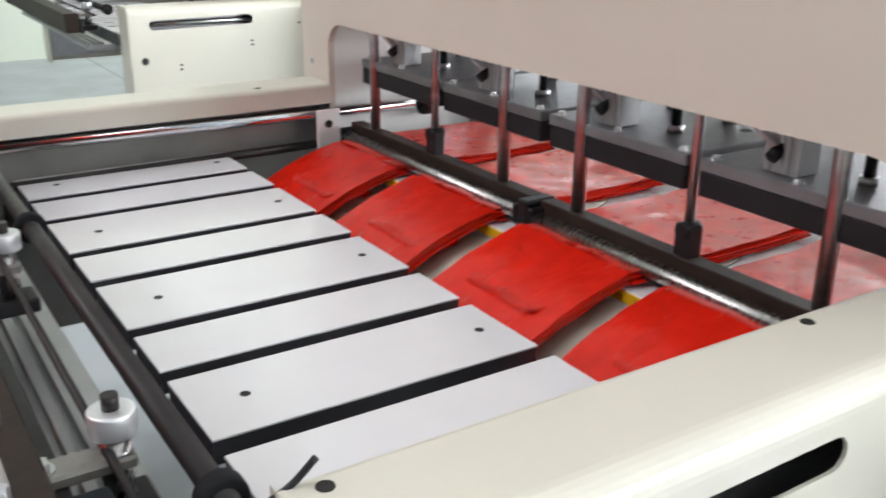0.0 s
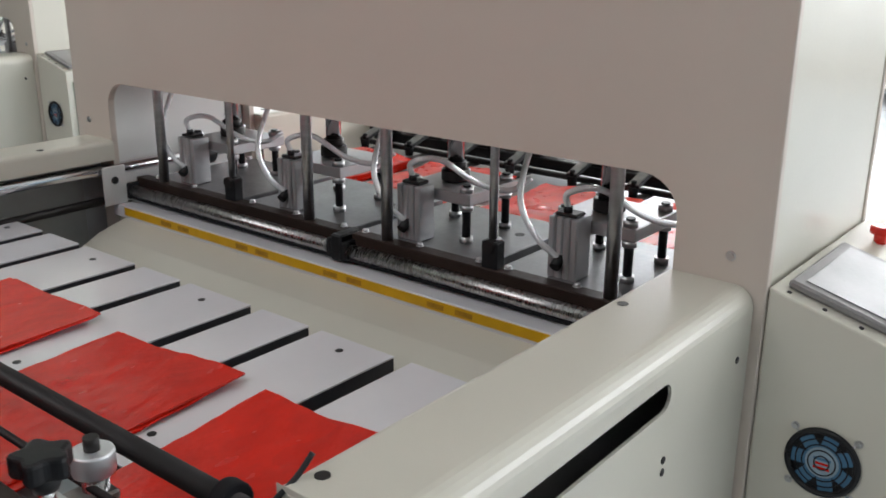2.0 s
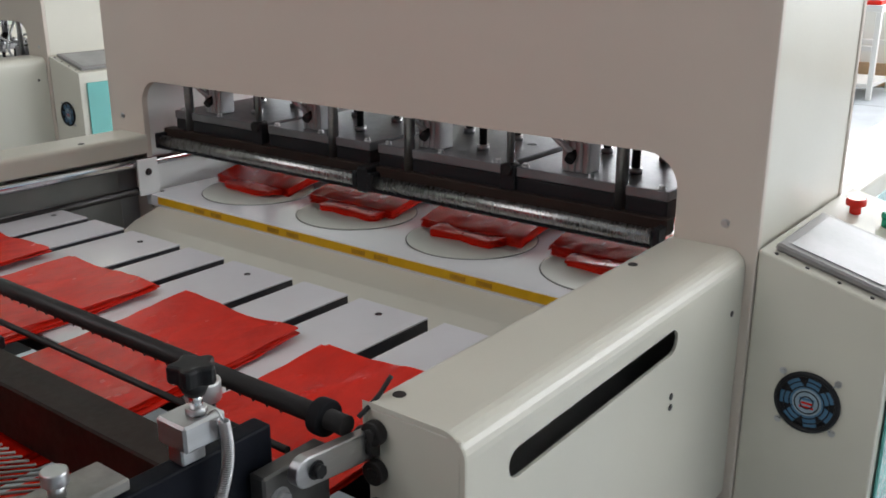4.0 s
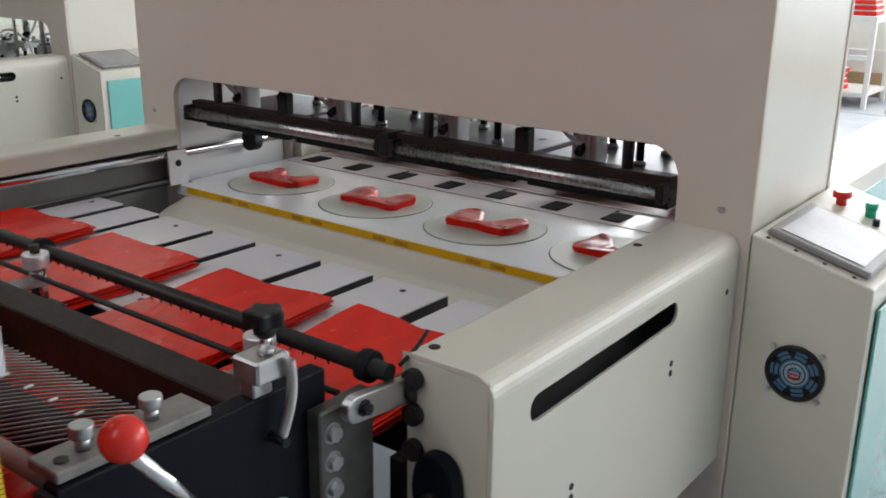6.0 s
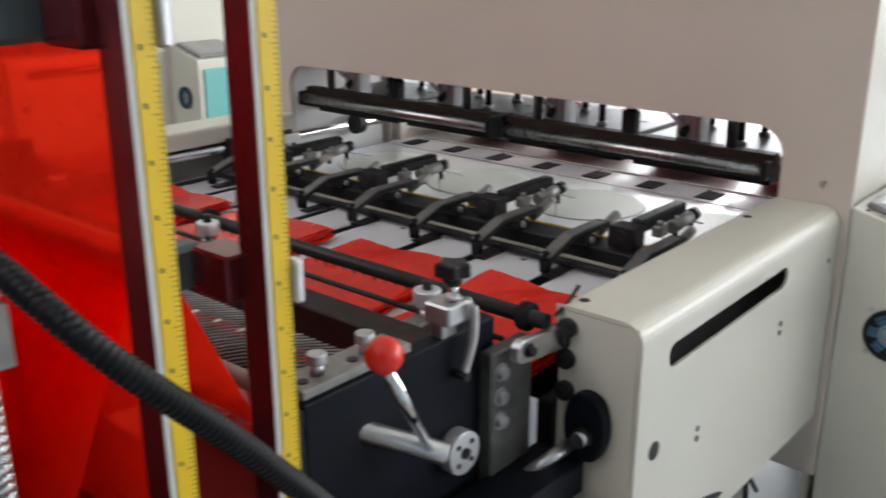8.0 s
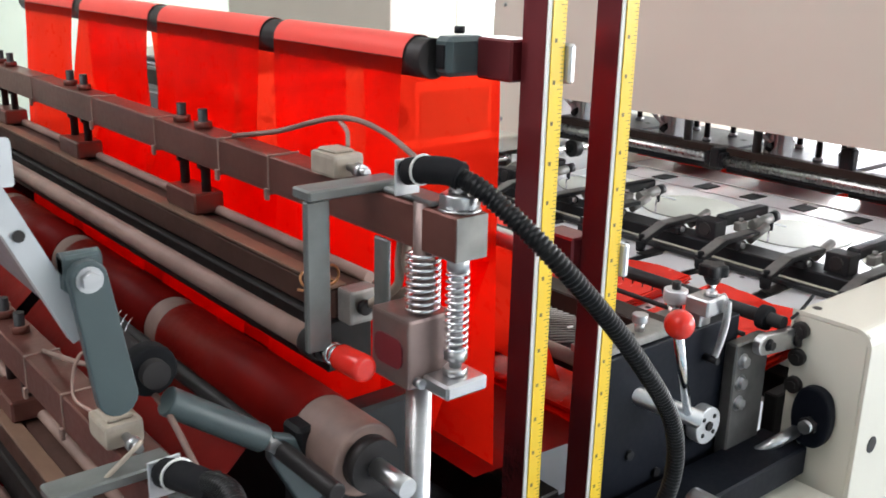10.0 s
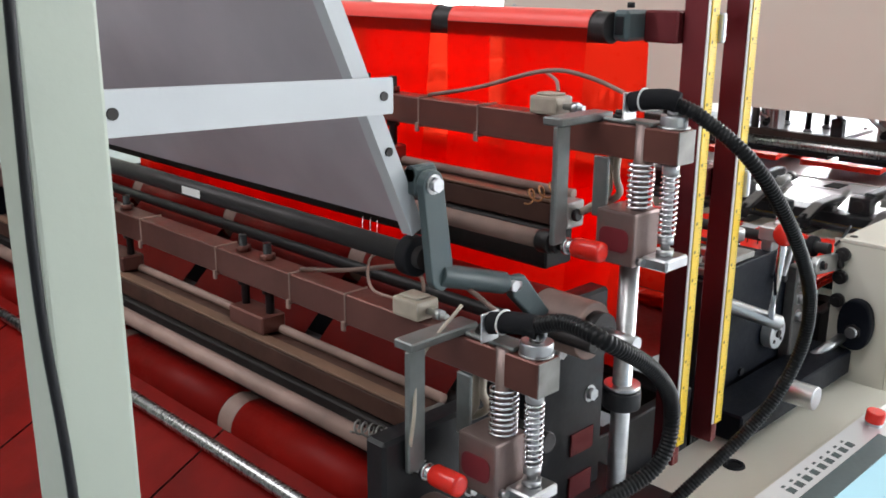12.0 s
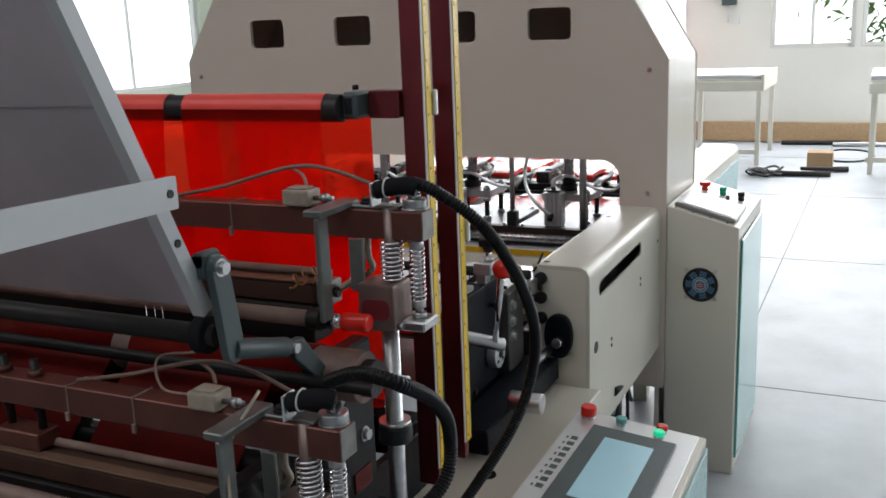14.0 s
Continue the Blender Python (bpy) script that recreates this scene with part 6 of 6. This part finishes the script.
# ---- what moves ----
def motions():
    low, high = CLAMP.location + Vector((0.025, 0, 0)), CLAMP.location + Vector((0.025, 0, 0.194))
    walk(CLAMP, [(t, Matrix.Translation(p)) for t, p in ((0, low), (3.4, low), (4.4, high), (5.3, high), (12.32, high), (12.5, low), (14.0, low))])
    for i, die in enumerate(DIES):
        low, high = die.location.copy(), die.location + Vector((0, 0, 0.18))
        bit = low + Vector((0, 0, 0.03))
        lift = [(0, high), (0.55, high), (0.8, low), (2.75, low), (3.0, bit if i == 1 else low), (3.3, high if i == 1 else low), (3.6, high), (13.08, high), (13.32, low), (14.0, low)]
        walk(die, [(t, Matrix.Translation(p)) for t, p in lift])
    # the pile that is punched first, then passed on
    for pile in piles:
        p = pile.location
        walk(pile, [(t, Matrix.Translation(p + Vector((dx, 0, dz)))) for t, dx, dz in
                    ((0, 0.0, 0), (0.15, 0.19, 0), (0.32, 0.33, 0), (0.5, 0.35, 0), (3.7, 0.35, 0), (4.6, 0.925, 0.006), (5.2, 0.925, 0.006), (12.1, 0.925, 0.006), (12.9, 1.60, 0), (14, 1.62, 0))])
    for tail in tails:
        walk(tail, [(t, pose(-0.5, 0, dz, 0, a, 0)) for t, a, dz in ((0, -10.0, 0.0), (0.12, -6.0, 0.002), (0.24, 2.0, 0.004), (0.35, 6.0, 0.012), (3.7, 6.0, 0.012), (4.6, 14.0, 0.02), (14, 14.0, 0.02))])
    for scrap in SCRAPS:
        p = scrap.location
        walk(scrap, [(t, Matrix.Translation(p + Vector((dx, 0, dz)))) for t, dx, dz in
                     ((0, -0.35, -0.045), (0.15, -0.16, -0.008), (0.32, -0.02, -0.004), (0.5, 0, 0), (7.5, 0, 0), (7.68, -0.14, 0), (7.83, -0.32, -0.02), (8.1, -0.46, -0.20), (8.4, -0.46, -0.5), (14, -0.46, -0.5))])
    # bags arrive under the roller, one stroke after another, until the gripper takes the pile
    for ob, layer, y, dx, turn in fresh_bags:
        start = 0.55 + layer * 0.82
        z = 0.8065 + 0.0034 * layer
        def at(x, zz=z, a=turn):
            return pose(x, y, zz, 0, 0, a)
        rows = [(0, at(-1.12, 0.800, 0)), (start, at(-1.12, 0.800, 0)), (start + 0.33, at(-0.555 + dx))]
        if layer == 0:
            rows = [(0, at(-1.12, 0.806, 0)), (start, at(-1.12, 0.806, 0)), (start + 0.33, at(-0.555 + dx))]
        rows += [(11.85, at(-0.555 + dx)), (12.1, at(-0.25 + dx)), (12.6, at(0.50 + dx)), (12.75, at(0.69 + dx)), (12.92, at(0.83 + dx, z - 0.012)), (13.1, at(0.85 + dx, z - 0.012)), (14, at(0.85 + dx, z - 0.012))]
        walk(ob, rows)
    # the sealing heads work up and down
    for head, drop in ((HEAD_A, 0.043), (HEAD_B, 0.03)):
        p = head.location.copy()
        walk(head, [(t, Matrix.Translation(p - Vector((0, 0, d)))) for t, d in ((0, drop), (9.3, drop), (10.2, 0), (13.62, 0), (13.95, 0.028), (14, 0.028))])
        if head is HEAD_A:
            q = HOSE_A.location.copy()
            walk(HOSE_A, [(t, Matrix.Translation(q - Vector((0, 0, d)))) for t, d in ((0, 0.03), (9.3, 0.03), (10.2, 0), (13.62, 0), (13.95, 0.018), (14, 0.018))])
    # the dancer swings with the pull of the film
    away, back = pose(-2.098, 1.0, 1.135, 0, 27, 0), Matrix.Translation(DANCER.location)
    walk(DANCER, [(0, away), (9.25, away), (11.25, back), (14, back)])
    g = GRIPPER.location
    walk(GRIPPER, [(t, Matrix.Translation(g + Vector((dx, 0, dz)))) for t, dx, dz in
                   ((0, 0.95, 0), (0.3, 1.32, 0), (6.8, 1.32, 0), (7.1, 0.98, 0), (7.3, 0.74, 0), (7.5, 0.48, 0), (7.7, 0.2, 0), (7.88, 0.02, 0), (8.05, 0, 0), (11.85, -0.0, 0), (12.1, 0.30, 0), (12.6, 1.0, 0), (12.9, 1.32, 0), (14, 1.32, 0))])


motions()
